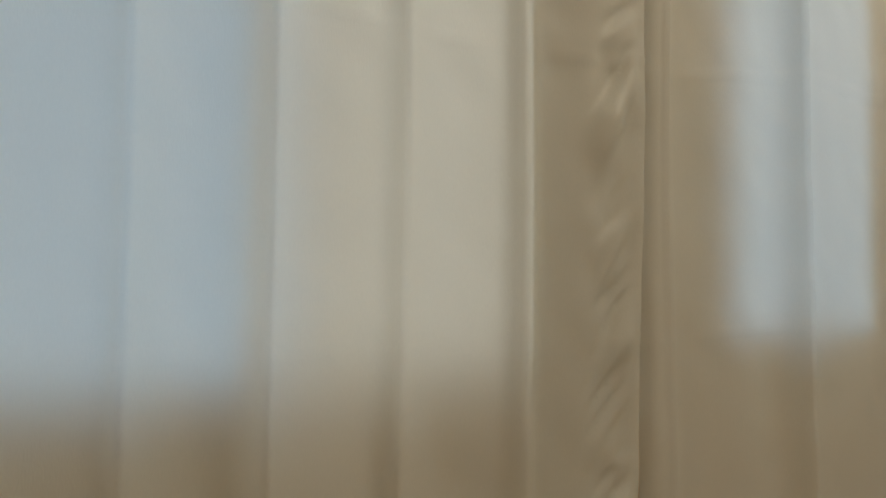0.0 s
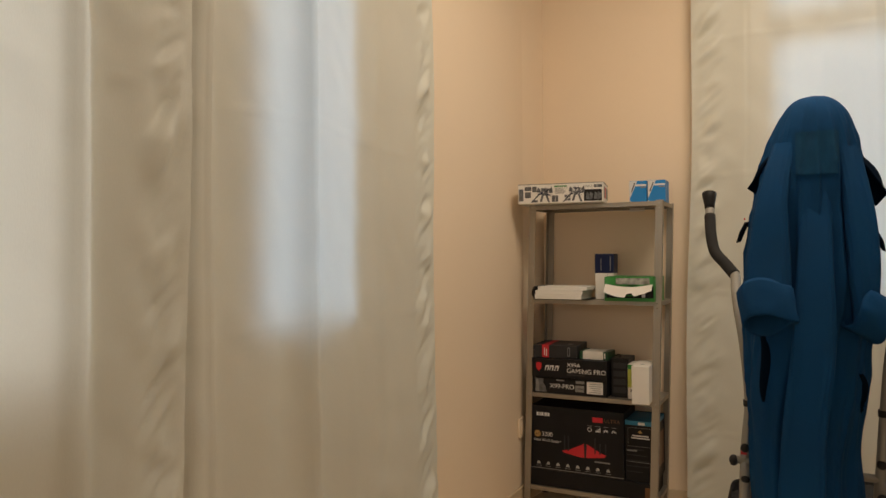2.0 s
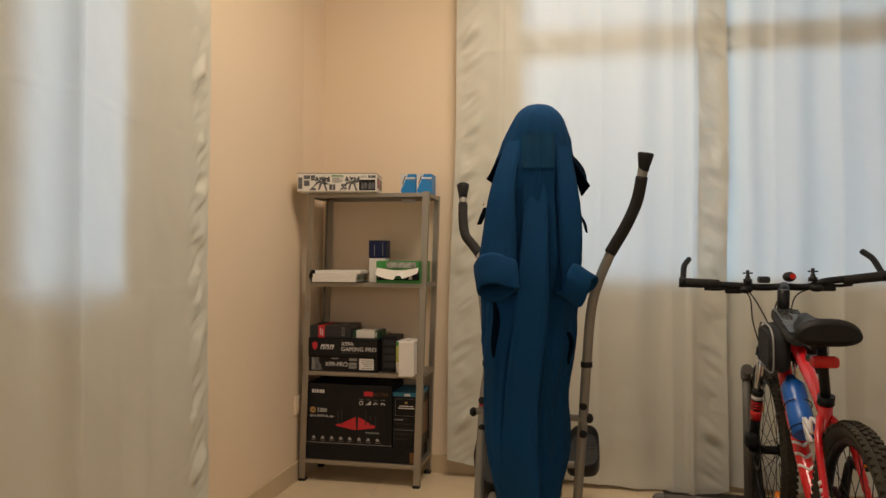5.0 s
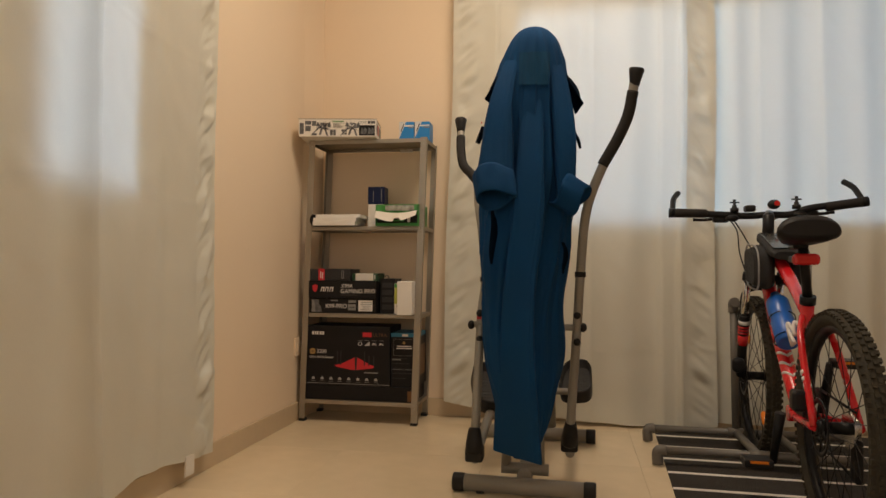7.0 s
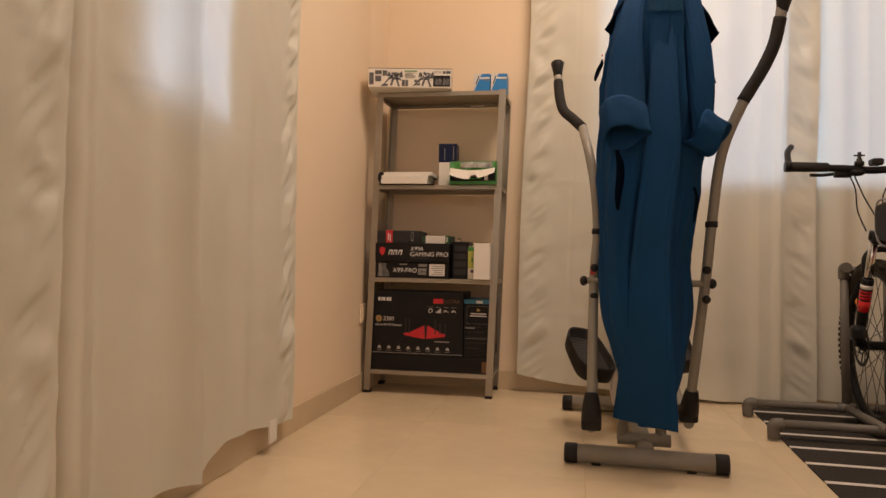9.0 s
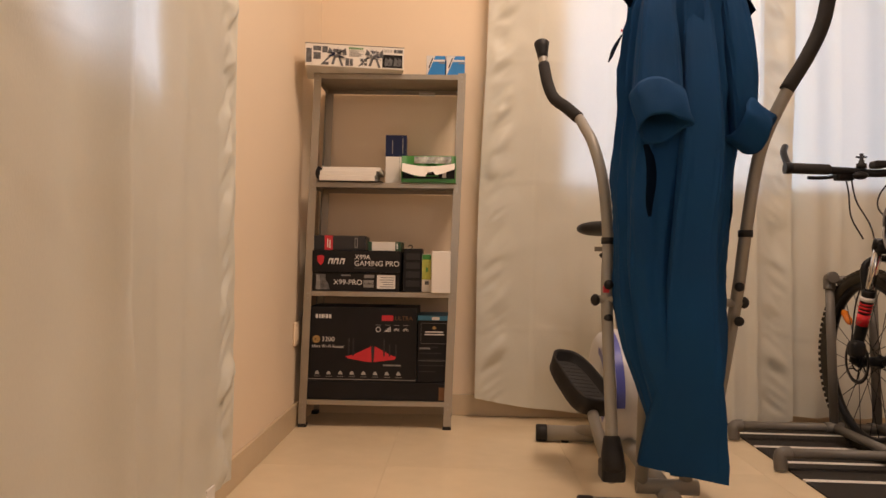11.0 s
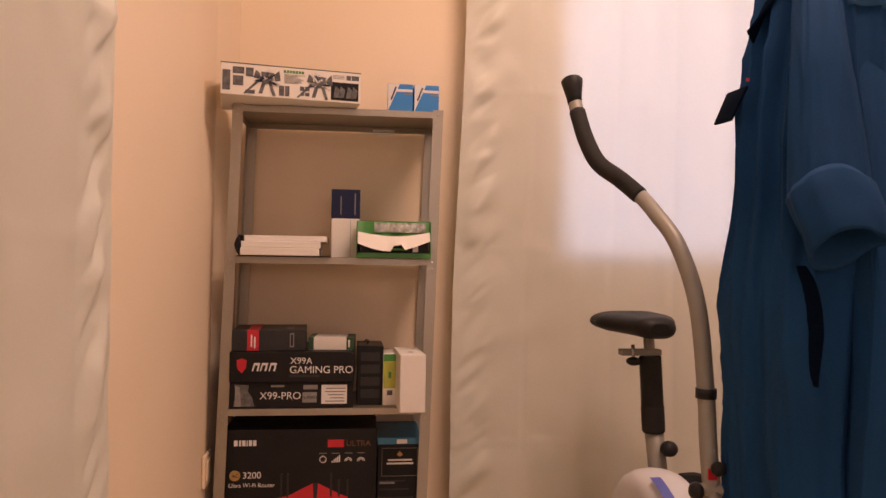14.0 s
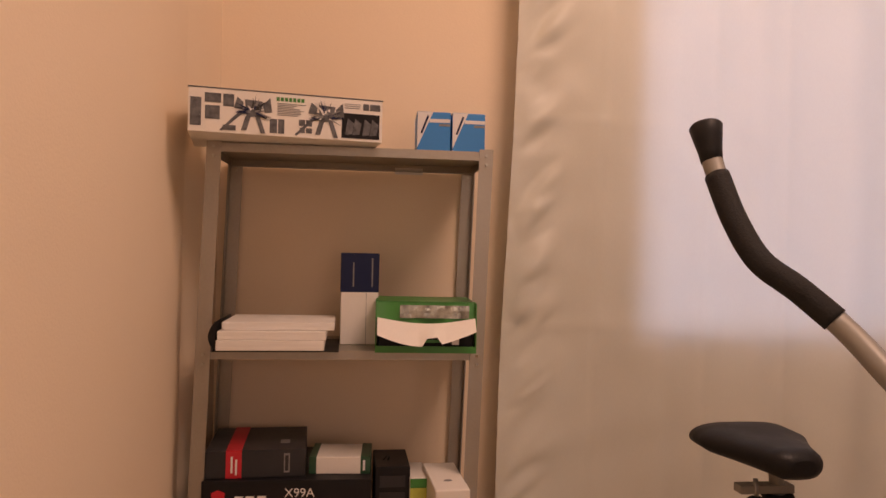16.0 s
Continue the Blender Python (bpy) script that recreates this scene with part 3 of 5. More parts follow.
flap = loft([[(0.004 + (W - 0.008) * i / 20, -0.004 - 0.026 * s - 0.008 * math.sin(math.pi * i / 20) * s, H - 0.030 - 0.012 * math.sin(math.pi * i / 20) - s * (0.030 + 0.014 * math.sin(math.pi * i / 20 + 0.3) - (0.016 if 9 < i < 13 else 0))) for i in range(21)] for s in (0, 0.25, 0.5, 0.75, 1)], closed=False)
part("torn_flap", flap, "white_card", g, "grey-white torn cardboard flap")
part("document", box(0.03, 0.15, -0.002, 0.1, 0.0555, 0.060, 0.001), "paper", g)
print_on(g, 0.16, 0.175, 0.018, 0.045, "white_print", "barcode")
print_on(g, 0.05, 0.145, 0.022, 0.028, "green_print", "bar", 0.001)
print_on(g, 0.05, 0.12, 0.034, 0.040, "grey_print", "bar", 0.001)

# third shelf
z3 = 0.536
c = carton("motherboard_box", "black flat cardboard box with silver print, lying on the shelf", 0.345, 0.25, 0.074, (0.006, 0.002, z3), 0.3, "black_card", group="black boxes on the shelf")
print_poly(c, ((0.012, 0.006), (0.070, 0.006), (0.064, 0.03), (0.052, 0.048), (0.054, 0.066), (0.014, 0.068), (0.018, 0.04)), "mid_print")
print_poly(c, ((0.016, 0.006), (0.034, 0.006), (0.030, 0.06), (0.017, 0.064)), "grey_print", lift=0.0014)
letters("X99-PRO", 0.029, "white_print", c, 0.084, -0.0012, 0.026)
print_on(c, 0.115, 0.152, 0.060, 0.066, "grey_print", "bar")
print_on(c, 0.205, 0.245, 0.053, 0.066, "grey_print", "logo")
print_on(c, 0.203, 0.243, 0.016, 0.045, "grey_print", "badge")
letters("5-WAY", 0.013, "black_card", c, 0.205, -0.0014, 0.026)
print_on(c, 0.256, 0.328, 0.012, 0.066, "white_print", "sticker")
for i in range(5):
    print_on(c, 0.260 + 0.02 * rng.random(), 0.31 + 0.015 * rng.random(), 0.018 + 0.009 * i, 0.021 + 0.009 * i, "grey_print", "bar", 0.0013)
c = carton("motherboard_box", "black cardboard box with white lettering and a red shield mark", 0.348, 0.26, 0.086, (0.006, -0.004, z3 + 0.0745), -0.2, "black_card", group="black boxes on the shelf")
letters("X99A", 0.026, "white_print", c, 0.168, -0.0012, 0.052)
letters("GAMING PRO", 0.029, "white_print", c, 0.166, -0.0012, 0.026)
print_poly(c, ((0.020, 0.062), (0.034, 0.068), (0.048, 0.062), (0.046, 0.040), (0.034, 0.026), (0.022, 0.040)), "red_print", "mark")
for x in (0.062, 0.084, 0.108):
    print_poly(c, ((x, 0.032), (x + 0.004, 0.032), (x + 0.010, 0.054), (x + 0.006, 0.054)), "white_print", "logo_bar")
    print_poly(c, ((x + 0.005, 0.048), (x + 0.022, 0.048), (x + 0.023, 0.055), (x + 0.006, 0.055)), "white_print", "logo_bar", 0.0014)
    print_poly(c, ((x + 0.013, 0.032), (x + 0.018, 0.032), (x + 0.023, 0.053), (x + 0.018, 0.053)), "white_print", "logo_bar", 0.0018)
print_on(c, 0.166, 0.25, 0.014, 0.021, "dark_card", "bar")
zt = z3 + 0.0745 + 0.0865
c = carton("graphics_card_box", "dark grey cardboard box with a red band, lying on other boxes", 0.205, 0.20, 0.058, (0.010, 0.006, zt), 3.5, "dark_card")
part("band", box(0.042, 0.074, -0.0008, 0.2002, 0.0008, 0.0588), "red_print", c, "red band")
print_on(c, 0.052, 0.056, 0.012, 0.046, "white_print", "bar", 0.0014)
print_on(c, 0.061, 0.065, 0.008, 0.040, "white_print", "bar", 0.0014)
print_on(c, 0.160, 0.172, 0.010, 0.050, "grey_print", "bar")
print_on(c, 0.1625, 0.1695, 0.014, 0.046, "dark_card", "bar", 0.0014)
print_top(c, 0.15, 0.17, 0.05, 0.08, 0.058, "grey_print")
c = carton("small_flat_box", "small white and dark green flat cardboard box", 0.128, 0.11, 0.036, (0.222, 0.035, zt), -2.5, "white_card")
part("end_band", box(-0.0008, 0.014, -0.0008, 0.1108, 0.0008, 0.0368), "deep_green", c, "dark green end band")
part("end_band", box(0.108, 0.1288, -0.0008, 0.1108, 0.0008, 0.0368), "deep_green", c, "dark green end band")
print_on(c, 0.113, 0.118, 0.008, 0.030, "white_print", "bar", 0.0016)
c = carton("tall_black_box", "tall black cardboard box standing on the shelf", 0.076, 0.14, 0.172, (0.362, 0.04, z3), 1.0, "black_card")
for i in range(4):
    print_on(c, 0.010, 0.066, 0.02 + 0.036 * i, 0.045 + 0.036 * i, "dark_card", "bar")
bm = tube(spline(((0.03, 0.05, 0.172), (0.032, 0.045, 0.182), (0.026, 0.03, 0.187), (0.018, 0.02, 0.182)), 5), 0.0018, 6)
part("strap", bm, "black_plastic", c)
c = carton("narrow_box", "narrow yellow-green printed cardboard box standing upright", 0.040, 0.12, 0.150, (0.437, 0.03, z3), 2.0, "white_card")
print_on(c, 0.001, 0.039, 0.128, 0.149, "green_print")
print_on(c, 0.001, 0.039, 0.050, 0.129, "yellow_print", lift=0.0010)
print_on(c, 0.012, 0.028, 0.030, 0.044, "mid_print", "bar")
print_on(c, 0.016, 0.024, 0.080, 0.098, "green_print", "bar", 0.0014)
c = carton("plain_white_box", "plain white cardboard box standing past the shelf edge", 0.072, 0.19, 0.160, (0.480, -0.088, z3 + 0.002), 3.0, "white_card", 0.003)
part("tab", loft([[(0.036 + 0.009 * math.cos(a), 0.06 + 0.006 * math.sin(a), z) for a in (2 * math.pi * i / 12 for i in range(12))] for z in (0.1602, 0.1610)], caps=True), "grey_print", c)

# lowest shelf
z4 = 0.1085
c = carton("flat_black_box", "large flat black cardboard box under others on the shelf", 0.556, 0.24, 0.072, (-0.014, 0.012, z4), 0, "black_card")
part("corner_print", box(0.525, 0.5568, -0.0008, 0.0002, 0.004, 0.055), "brass", c)
c = carton("router_box", "large black printed cardboard box with a red device picture", 0.432, 0.22, 0.292, (-0.010, 0.016, z4 + 0.0725), 0, "black_card")
print_on(c, 0.002, 0.430, 0.006, 0.009, "grey_print", "line")
for x0, x1 in ((0.030, 0.040), (0.044, 0.050), (0.053, 0.062), (0.065, 0.068), (0.071, 0.080), (0.083, 0.092)):
    print_on(c, x0, x1, 0.247, 0.263, "white_print", "logo_bar")
letters("3200", 0.026, "white_print", c, 0.055, -0.0012, 0.156)
letters("Ultra Wi-Fi Router", 0.0165, "white_print", c, 0.017, -0.0012, 0.131)
part("badge", loft([[(0.034 + 0.015 * math.cos(a), y, 0.164 + 0.015 * math.sin(a)) for a in (2 * math.pi * i / 20 for i in range(20))] for y in (-0.001, -0.0002)], caps=True), "gold_print", c, "round gold badge")
letters("AC", 0.014, "black_card", c, 0.0255, -0.0016, 0.159)
print_on(c, 0.292, 0.338, 0.240, 0.262, "red_print", "badge")
letters("ULTRA", 0.023, "brass", c, 0.344, -0.0012, 0.243)
for i in range(4):
    x = 0.268 + 0.036 * i
    print_on(c, x, x + 0.022, 0.222, 0.224, "grey_print", "bar")
    if i == 0:
        bm = tube([(x + 0.011 + 0.009 * math.cos(a), -0.0005, 0.206 + 0.009 * math.sin(a)) for a in (2 * math.pi * j / 16 for j in range(17))], 0.0013, 6)
        part("icon", bm, "white_print", c)
    elif i == 1:
        for j in range(5):
            print_on(c, x + 0.005 * j, x + 0.005 * j + 0.0035, 0.197, 0.201 + 0.004 * j, "white_print", "icon")
    else:
        for r in (0.006, 0.010):
            bm = tube([(x + 0.011 + r * math.cos(a), -0.0005, 0.200 + r * math.sin(a)) for a in (math.pi * j / 10 for j in range(11))], 0.0012, 6)
            part("icon", bm, "white_print", c)
dev = print_poly(c, ((0.150, 0.098), (0.185, 0.106), (0.250, 0.138), (0.268, 0.138), (0.330, 0.106), (0.352, 0.098), (0.346, 0.088), (0.270, 0.078), (0.255, 0.076), (0.230, 0.078), (0.160, 0.090)), "red_print", "device_picture")
print_poly(c, ((0.255, 0.076), (0.262, 0.076), (0.266, 0.138), (0.252, 0.138)), "dark_card", "device_line", 0.0015)
for x in (0.160, 0.178, 0.30, 0.322, 0.347):
    print_on(c, x, x + 0.006, 0.100, 0.168 - 0.02 * (x > 0.31), "dark_card", "antenna_picture", 0.0014)
print_on(c, 0.30, 0.37, 0.062, 0.068, "grey_print", "bar")
for i in range(8):
    x = 0.030 + 0.046 * i
    print_poly(c, ((x, 0.026), (x + 0.018, 0.026), (x + 0.016, 0.034), (x + 0.010, 0.041), (x + 0.003, 0.036)), "pale_print", "icon")
    print_on(c, x - 0.003, x + 0.022, 0.017, 0.019, "grey_print", "bar")
c = carton("headset_box", "tall black and cyan cardboard box beside a larger one", 0.128, 0.22, 0.262, (0.425, 0.024, z4 + 0.0725), 0, "black_card")
part("band", box(-0.0008, 0.1288, -0.0008, 0.2, 0.244, 0.2628), "cyan_print", c, "cyan band")
print_on(c, 0.055, 0.085, 0.246, 0.258, "white_print", "bar", 0.0016)
for x0, x1, z0, z1 in ((0.012, 0.116, 0.232, 0.233), (0.012, 0.116, 0.152, 0.153), (0.012, 0.013, 0.153, 0.232), (0.115, 0.116, 0.153, 0.232)):
    print_on(c, x0, x1, z0, z1, "grey_print", "line")
print_on(c, 0.030, 0.100, 0.196, 0.201, "white_print", "bar")
print_on(c, 0.026, 0.104, 0.186, 0.191, "white_print", "bar")
print_poly(c, ((0.055, 0.214), (0.064, 0.208), (0.074, 0.214), (0.064, 0.224)), "gold_print", "mark")
for i in range(5):
    print_on(c, 0.006, 0.05 + 0.07 * rng.random(), 0.04 + 0.024 * i, 0.044 + 0.024 * i, "dark_card", "bar")
print_on(c, 0.006, 0.05, 0.130, 0.138, "grey_print", "bar")
print_on(c, 0.004, 0.124, 0.084, 0.0855, "grey_print", "line")
part("side_print", box(0.1282, 0.1288, 0.05, 0.19, 0.05, 0.2), "brass", c)


# ---- the exercise machine ----
EM = (1.13, -0.65, 0.0)
em = thing("exercise_machine", EM, "grey steel elliptical exercise machine with black foam grips and a seat", "exercise machine")


def mp(name, bm, mat, parent=None, label=""):
    return part(name, bm, mat, parent or em, label, shift=EM)


for (a, b) in (((0.899, -0.932, 0.031), (1.378, -0.960, 0.031)), ((0.878, -0.132, 0.031), (1.398, -0.168, 0.031))):
    A, B = Vector(a), Vector(b)
    d = (B - A).normalized()
    s = mp("stabiliser", tube((A + d * 0.03, B - d * 0.03), 0.0285, 18), "machine")
    for p, q in ((A, A + d * 0.04), (B - d * 0.04, B)):
        mp("end_cap", tube((p, p + (q - p) * 0.12, q - (q - p) * 0.12, q), [0.028, 0.031, 0.031, 0.029], 18), "black_plastic", s, "black plastic end cap")
    for t in (0.2, 0.78):
        p = A + (B - A) * t
        mp("foot_pad", box(p.x - 0.014, p.x + 0.014, p.y - 0.018, p.y + 0.018, 0, 0.012, 0.003), "black_plastic", s)
mp("warning_mark", box(1.120, 1.134, -0.968, -0.9655, 0.028, 0.038), "red_print", label="small red sticker")
mp("base_beam", tube(((1.141, -0.937, 0.055), (1.141, -0.505, 0.075), (1.141, -0.145, 0.055)), 0.026, 14), "machine")
mp("cross_bracket", tube(((1.061, -0.883, 0.075), (1.221, -0.892, 0.075)), 0.020, 14), "machine")
for x in (1.075, 1.192):
    mp("upright", tube(((x, -0.885, 0.07), (x + (1.135 - x) * 0.15, -0.88, 0.4), (1.135 + (x - 1.135) * 0.5, -0.875, 0.62)), 0.017, 12), "machine")
mp("mast", tube(((1.143, -0.856, 0.450), (1.148, -0.856, 1.000), (1.158, -0.901, 1.460)), 0.024, 14), "machine")
mp("console", box(1.10, 1.21, -0.94, -0.88, 1.42, 1.52, 0.02, seg=3), "black_plastic", label="dark plastic console under cloth")
axle = mp("axle", tube(((0.958, -0.872, 0.565), (1.328, -0.896, 0.562)), 0.011, 12), "machine")
for x, y in ((0.950, -0.875), (1.336, -0.893)):
    mp("knob", ball((x, y, 0.563), 0.016, (0.8, 1, 1)), "black_plastic", axle, "round black knob")


def swing_arm(line, foam, head, boot):
    """A bent lever: steel tube, foam sleeve, flared end and a rubber boot at the foot."""
    pts = spline(line, 10)
    arm = mp("swing_arm", tube(pts, 0.0155, 16), "machine")
    mp("foam_grip", tube(spline(foam, 8), 0.0182, 16), "foam", arm, "black foam grip")
    H0, H1 = Vector(head[0]), Vector(head[1])
    mp("grip_end", tube([H0, H0.lerp(H1, 0.25), H0.lerp(H1, 0.6), H0.lerp(H1, 0.92), H1], [0.016, 0.0175, 0.0215, 0.025, 0.0215], 18), "black_plastic", arm, "flared black plastic end")
    B0, B1 = Vector(boot[0]), Vector(boot[1])
    mp("boot", tube([B0, B0.lerp(B1, 0.1), B0.lerp(B1, 0.5), B0.lerp(B1, 0.9), B1], [0.024, 0.031, 0.028, 0.022, 0.019], 14), "black_plastic", arm, "black rubber boot")
    mp("boot_bracket", box(B0.x - 0.03, B0.x + 0.03, B0.y - 0.012, B0.y + 0.05, B0.z - 0.025, B0.z + 0.025, 0.008), "black_plastic", arm)
    k = Vector(line[2])
    mp("collar", tube((k - Vector((0, 0, 0.006)), k + Vector((0, 0, 0.012))), 0.0185, 16), "black_plastic", arm)
    p = Vector(line[1])
    for dz in (-0.05, 0.04):
        mp("bolt_knob", ball(p + Vector((0.0, -0.022, dz)), 0.013, (1, 0.9, 1), u=10, v=8), "black_plastic", arm)
    return arm


left_arm = swing_arm(((0.978, -0.985, 0.15), (0.982, -0.868, 0.565), (0.992, -0.826, 0.72), (0.980, -0.815, 0.88), (0.961, -0.775, 0.99), (0.947, -0.705, 1.055), (0.938, -0.645, 1.097), (0.905, -0.615, 1.135), (0.872, -0.578, 1.172), (0.856, -0.540, 1.228), (0.848, -0.500, 1.298), (0.846, -0.484, 1.330)),
          ((0.938, -0.645, 1.097), (0.905, -0.615, 1.135), (0.872, -0.578, 1.172), (0.856, -0.540, 1.228), (0.848, -0.500, 1.298)), ((0.846, -0.488, 1.320), (0.843, -0.470, 1.380)), ((0.978, -0.990, 0.140), (0.977, -0.970, 0.225)))
swing_arm(((1.290, -0.780, 0.15), (1.316, -0.892, 0.565), (1.326, -0.925, 0.74), (1.345, -0.965, 0.95), (1.396, -0.996, 1.095), (1.444, -1.005, 1.185), (1.480, -1.012, 1.27), (1.496, -1.016, 1.372)),
          ((1.396, -0.996, 1.10), (1.444, -1.005, 1.185), (1.476, -1.010, 1.26), (1.491, -1.014, 1.335)), ((1.495, -1.015, 1.352), (1.503, -1.019, 1.408)), ((1.290, -0.770, 0.135), (1.295, -0.800, 0.220)))
mp("sticker", box(0.970, 0.986, -0.880, -0.876, 0.583, 0.602), "red_print", left_arm, "small red sticker")
for line in (((0.978, -0.973, 0.120), (0.991, -0.640, 0.210), (1.011, -0.420, 0.262), (1.051, -0.200, 0.230)), ((1.292, -0.766, 0.105), (1.296, -0.550, 0.130), (1.291, -0.200, 0.190), (1.246, -0.100, 0.240))):
    mp("pedal_bar", tube(spline(line, 6), 0.017, 12), "machine")


def pedal(c, tilt, roll=0, yaw=0):
    """A long foot plate with a raised rim and ribbed tread, seen from its front."""
    e = Matrix.Translation(Vector(c)) @ pose(0, 0, 0, tilt, roll, yaw)

    def outline(k, z):
        return [e @ Vector((k * 0.068 * math.copysign(abs(math.cos(a)) ** 0.55, math.cos(a)) * (1.0 - 0.14 * math.sin(a)), k * 0.15 * math.copysign(abs(math.sin(a)) ** 0.6, math.sin(a)), z)) for a in (2 * math.pi * i / 36 for i in range(36))]
    body = loft([outline(0.86, -0.022), outline(0.97, -0.012), outline(1.0, 0.040), outline(0.96, 0.046), outline(0.90, 0.040), outline(0.88, 0.006)], caps=True)
    p = mp("pedal", body, "black_plastic", label="black plastic foot plate")
    t = loft([outline(0.86, 0.0065), outline(0.86, 0.010)], caps=True)
    for i in range(-5, 6):
        q = [e @ Vector((sx * 0.05, i * 0.022 + sy * 0.004, z)) for z in (0.0095, 0.0112) for sx, sy in ((-1, -1), (1, -1), (1, 1), (-1, 1))]
        own = bmesh.new()
        v = [own.verts.new(x) for x in q]
        for f in ((0, 1, 2, 3), (4, 5, 6, 7), (0, 1, 5, 4), (1, 2, 6, 5), (2, 3, 7, 6), (3, 0, 4, 7)):
            own.faces.new([v[j] for j in f])
        join(t, own)
    mp("tread", t, "tread", p, "worn grey ribbed tread")


pedal((0.968, -0.510, 0.272), 24, 8, 20)
pedal((1.318, -0.190, 0.262), 20, -4, -4)
# flywheel housing
rings = []
for i in range(9):
    x = 1.130 + 0.066 * math.cos(math.pi * i / 8)
    k = 0.72 + 0.28 * math.sin(math.pi * i / 8) ** 0.6
    rings.append([(x, -0.33 + k * 0.235 * math.cos(a), 0.245 + k * 0.19 * math.sin(a)) for a in (2 * math.pi * j / 40 for j in range(40))])
hs = mp("flywheel_housing", loft(rings, caps=True), "shroud", label="white plastic flywheel housing")
for s in (-1, 1):
    x = 1.130 + s * 0.0645
    sw = loft([[(x + s * 0.004, -0.33 + r * math.cos(a), 0.245 + 0.82 * r * math.sin(a)) for a in (math.radians(100 + 7 * j) for j in range(20))] for r in (0.135, 0.165)], closed=False)
    mp("swoosh", sw, "violet", hs, "violet painted swoosh")
own = loft([[(x, -0.335 + 0.234 * math.cos(a), 0.246 + 0.189 * math.sin(a)) for a in (math.radians(100 + 6 * j) for j in range(16))] for x in (1.078, 1.105)], closed=False)
for v in own.verts:
    v.co += (v.co - Vector((1.141, -0.330, 0.245))).normalized() * 0.004
mp("swoosh", own, "violet", hs, "violet painted swoosh")
mp("crank", tube(((1.001, -0.330, 0.250), (1.281, -0.330, 0.250)), 0.014, 12), "machine")
mp("rear_neck", tube(spline(((1.156, -0.370, 0.060), (1.116, -0.262, 0.060), (1.046, -0.163, 0.050), (1.006, -0.145, 0.035)), 6), 0.019, 12), "machine")
# seat
mp("seat_tube", tube(((1.201, -0.136, 0.060), (1.194, -0.160, 0.380), (1.184, -0.150, 0.500)), 0.026, 14), "machine")
sleeve = [Vector((1.184, -0.150, 0.492)).lerp(Vector((1.172, -0.150, 0.702)), k / 44) for k in range(45)]
mp("tube_foam", tube(sleeve, [0.0285 if k in (0, 44) else 0.0318 if k % 2 or k < 16 else 0.0285 for k in range(45)], 18), "foam", label="black ribbed foam sleeve")
mp("seat_post", tube(((1.172, -0.150, 0.690), (1.166, -0.150, 0.775)), 0.015, 12), "machine")
own = box(1.085, 1.200, -0.165, -0.135, 0.705, 0.722, 0.002)
cl = mp("seat_clamp", own, "machine")
mp("clamp_knob", ball((1.118, -0.165, 0.690), 0.020, (1, 1, 0.6)), "black_plastic", cl, "black tightening knob")
mp("clamp_screw", tube(((1.118, -0.165, 0.690), (1.118, -0.160, 0.735)), 0.005, 8), "bolt", cl)
mp("clamp_knob", ball((1.211, -0.190, 0.455), 0.024, (1, 1, 0.9)), "black_plastic", em, "black tightening knob")
rings = []
for i in range(13):
    t = i / 12
    y = -0.02 - 0.25 * t
    wd = 0.116 * (1 - 0.62 * max(0, t - 0.35) ** 0.8 / 0.65 ** 0.8) * (1 if 0 < i < 12 else 0.55)
    hh = 0.029 * (1 if 0 < i < 12 else 0.5)
    rings.append([(1.150 + wd * math.copysign(abs(math.cos(a)) ** 0.6, math.cos(a)), y, 0.787 + 0.006 * (1 - t) + hh * math.sin(a) * (1.0 if math.sin(a) > 0 else 0.95)) for a in (2 * math.pi * j / 28 for j in range(28))])
mp("seat", loft(rings, caps=True), "vinyl", label="black padded vinyl seat")


# ---- the coverall hung over the machine ----
CV = (1.158, -0.829, 0.145)
cov = thing("coverall", CV, "dark blue cotton work coverall hung over the machine, sleeves rolled up", "coverall")


def fold(th, z, seed, k1=9, k2=15):
    """Sharp pleats where the cloth is drawn up, broad soft lobes further down."""
    a = math.sin(k1 * th + 0.9 * math.sin(1.3 * z * 3 + seed) + seed)
    b = math.sin(k2 * th - 1.5 * z + 2 * seed)
    high = 0.66 * (1 - 2 * abs(a) ** 0.55) + 0.34 * b
    low = 0.9 * math.sin(3 * th + 1.2 * z + seed) + 0.5 * math.sin(5 * th - 2.3 * z + 1.7 * seed) + 0.35 * (1 - 2 * abs(math.sin(5.5 * th + 0.8 * math.sin(4 * z) + seed)) ** 0.6)
    t = min(1.0, max(0.0, (z - 0.80) / 0.35))
    return low + (high - low) * t * t * (3 - 2 * t)


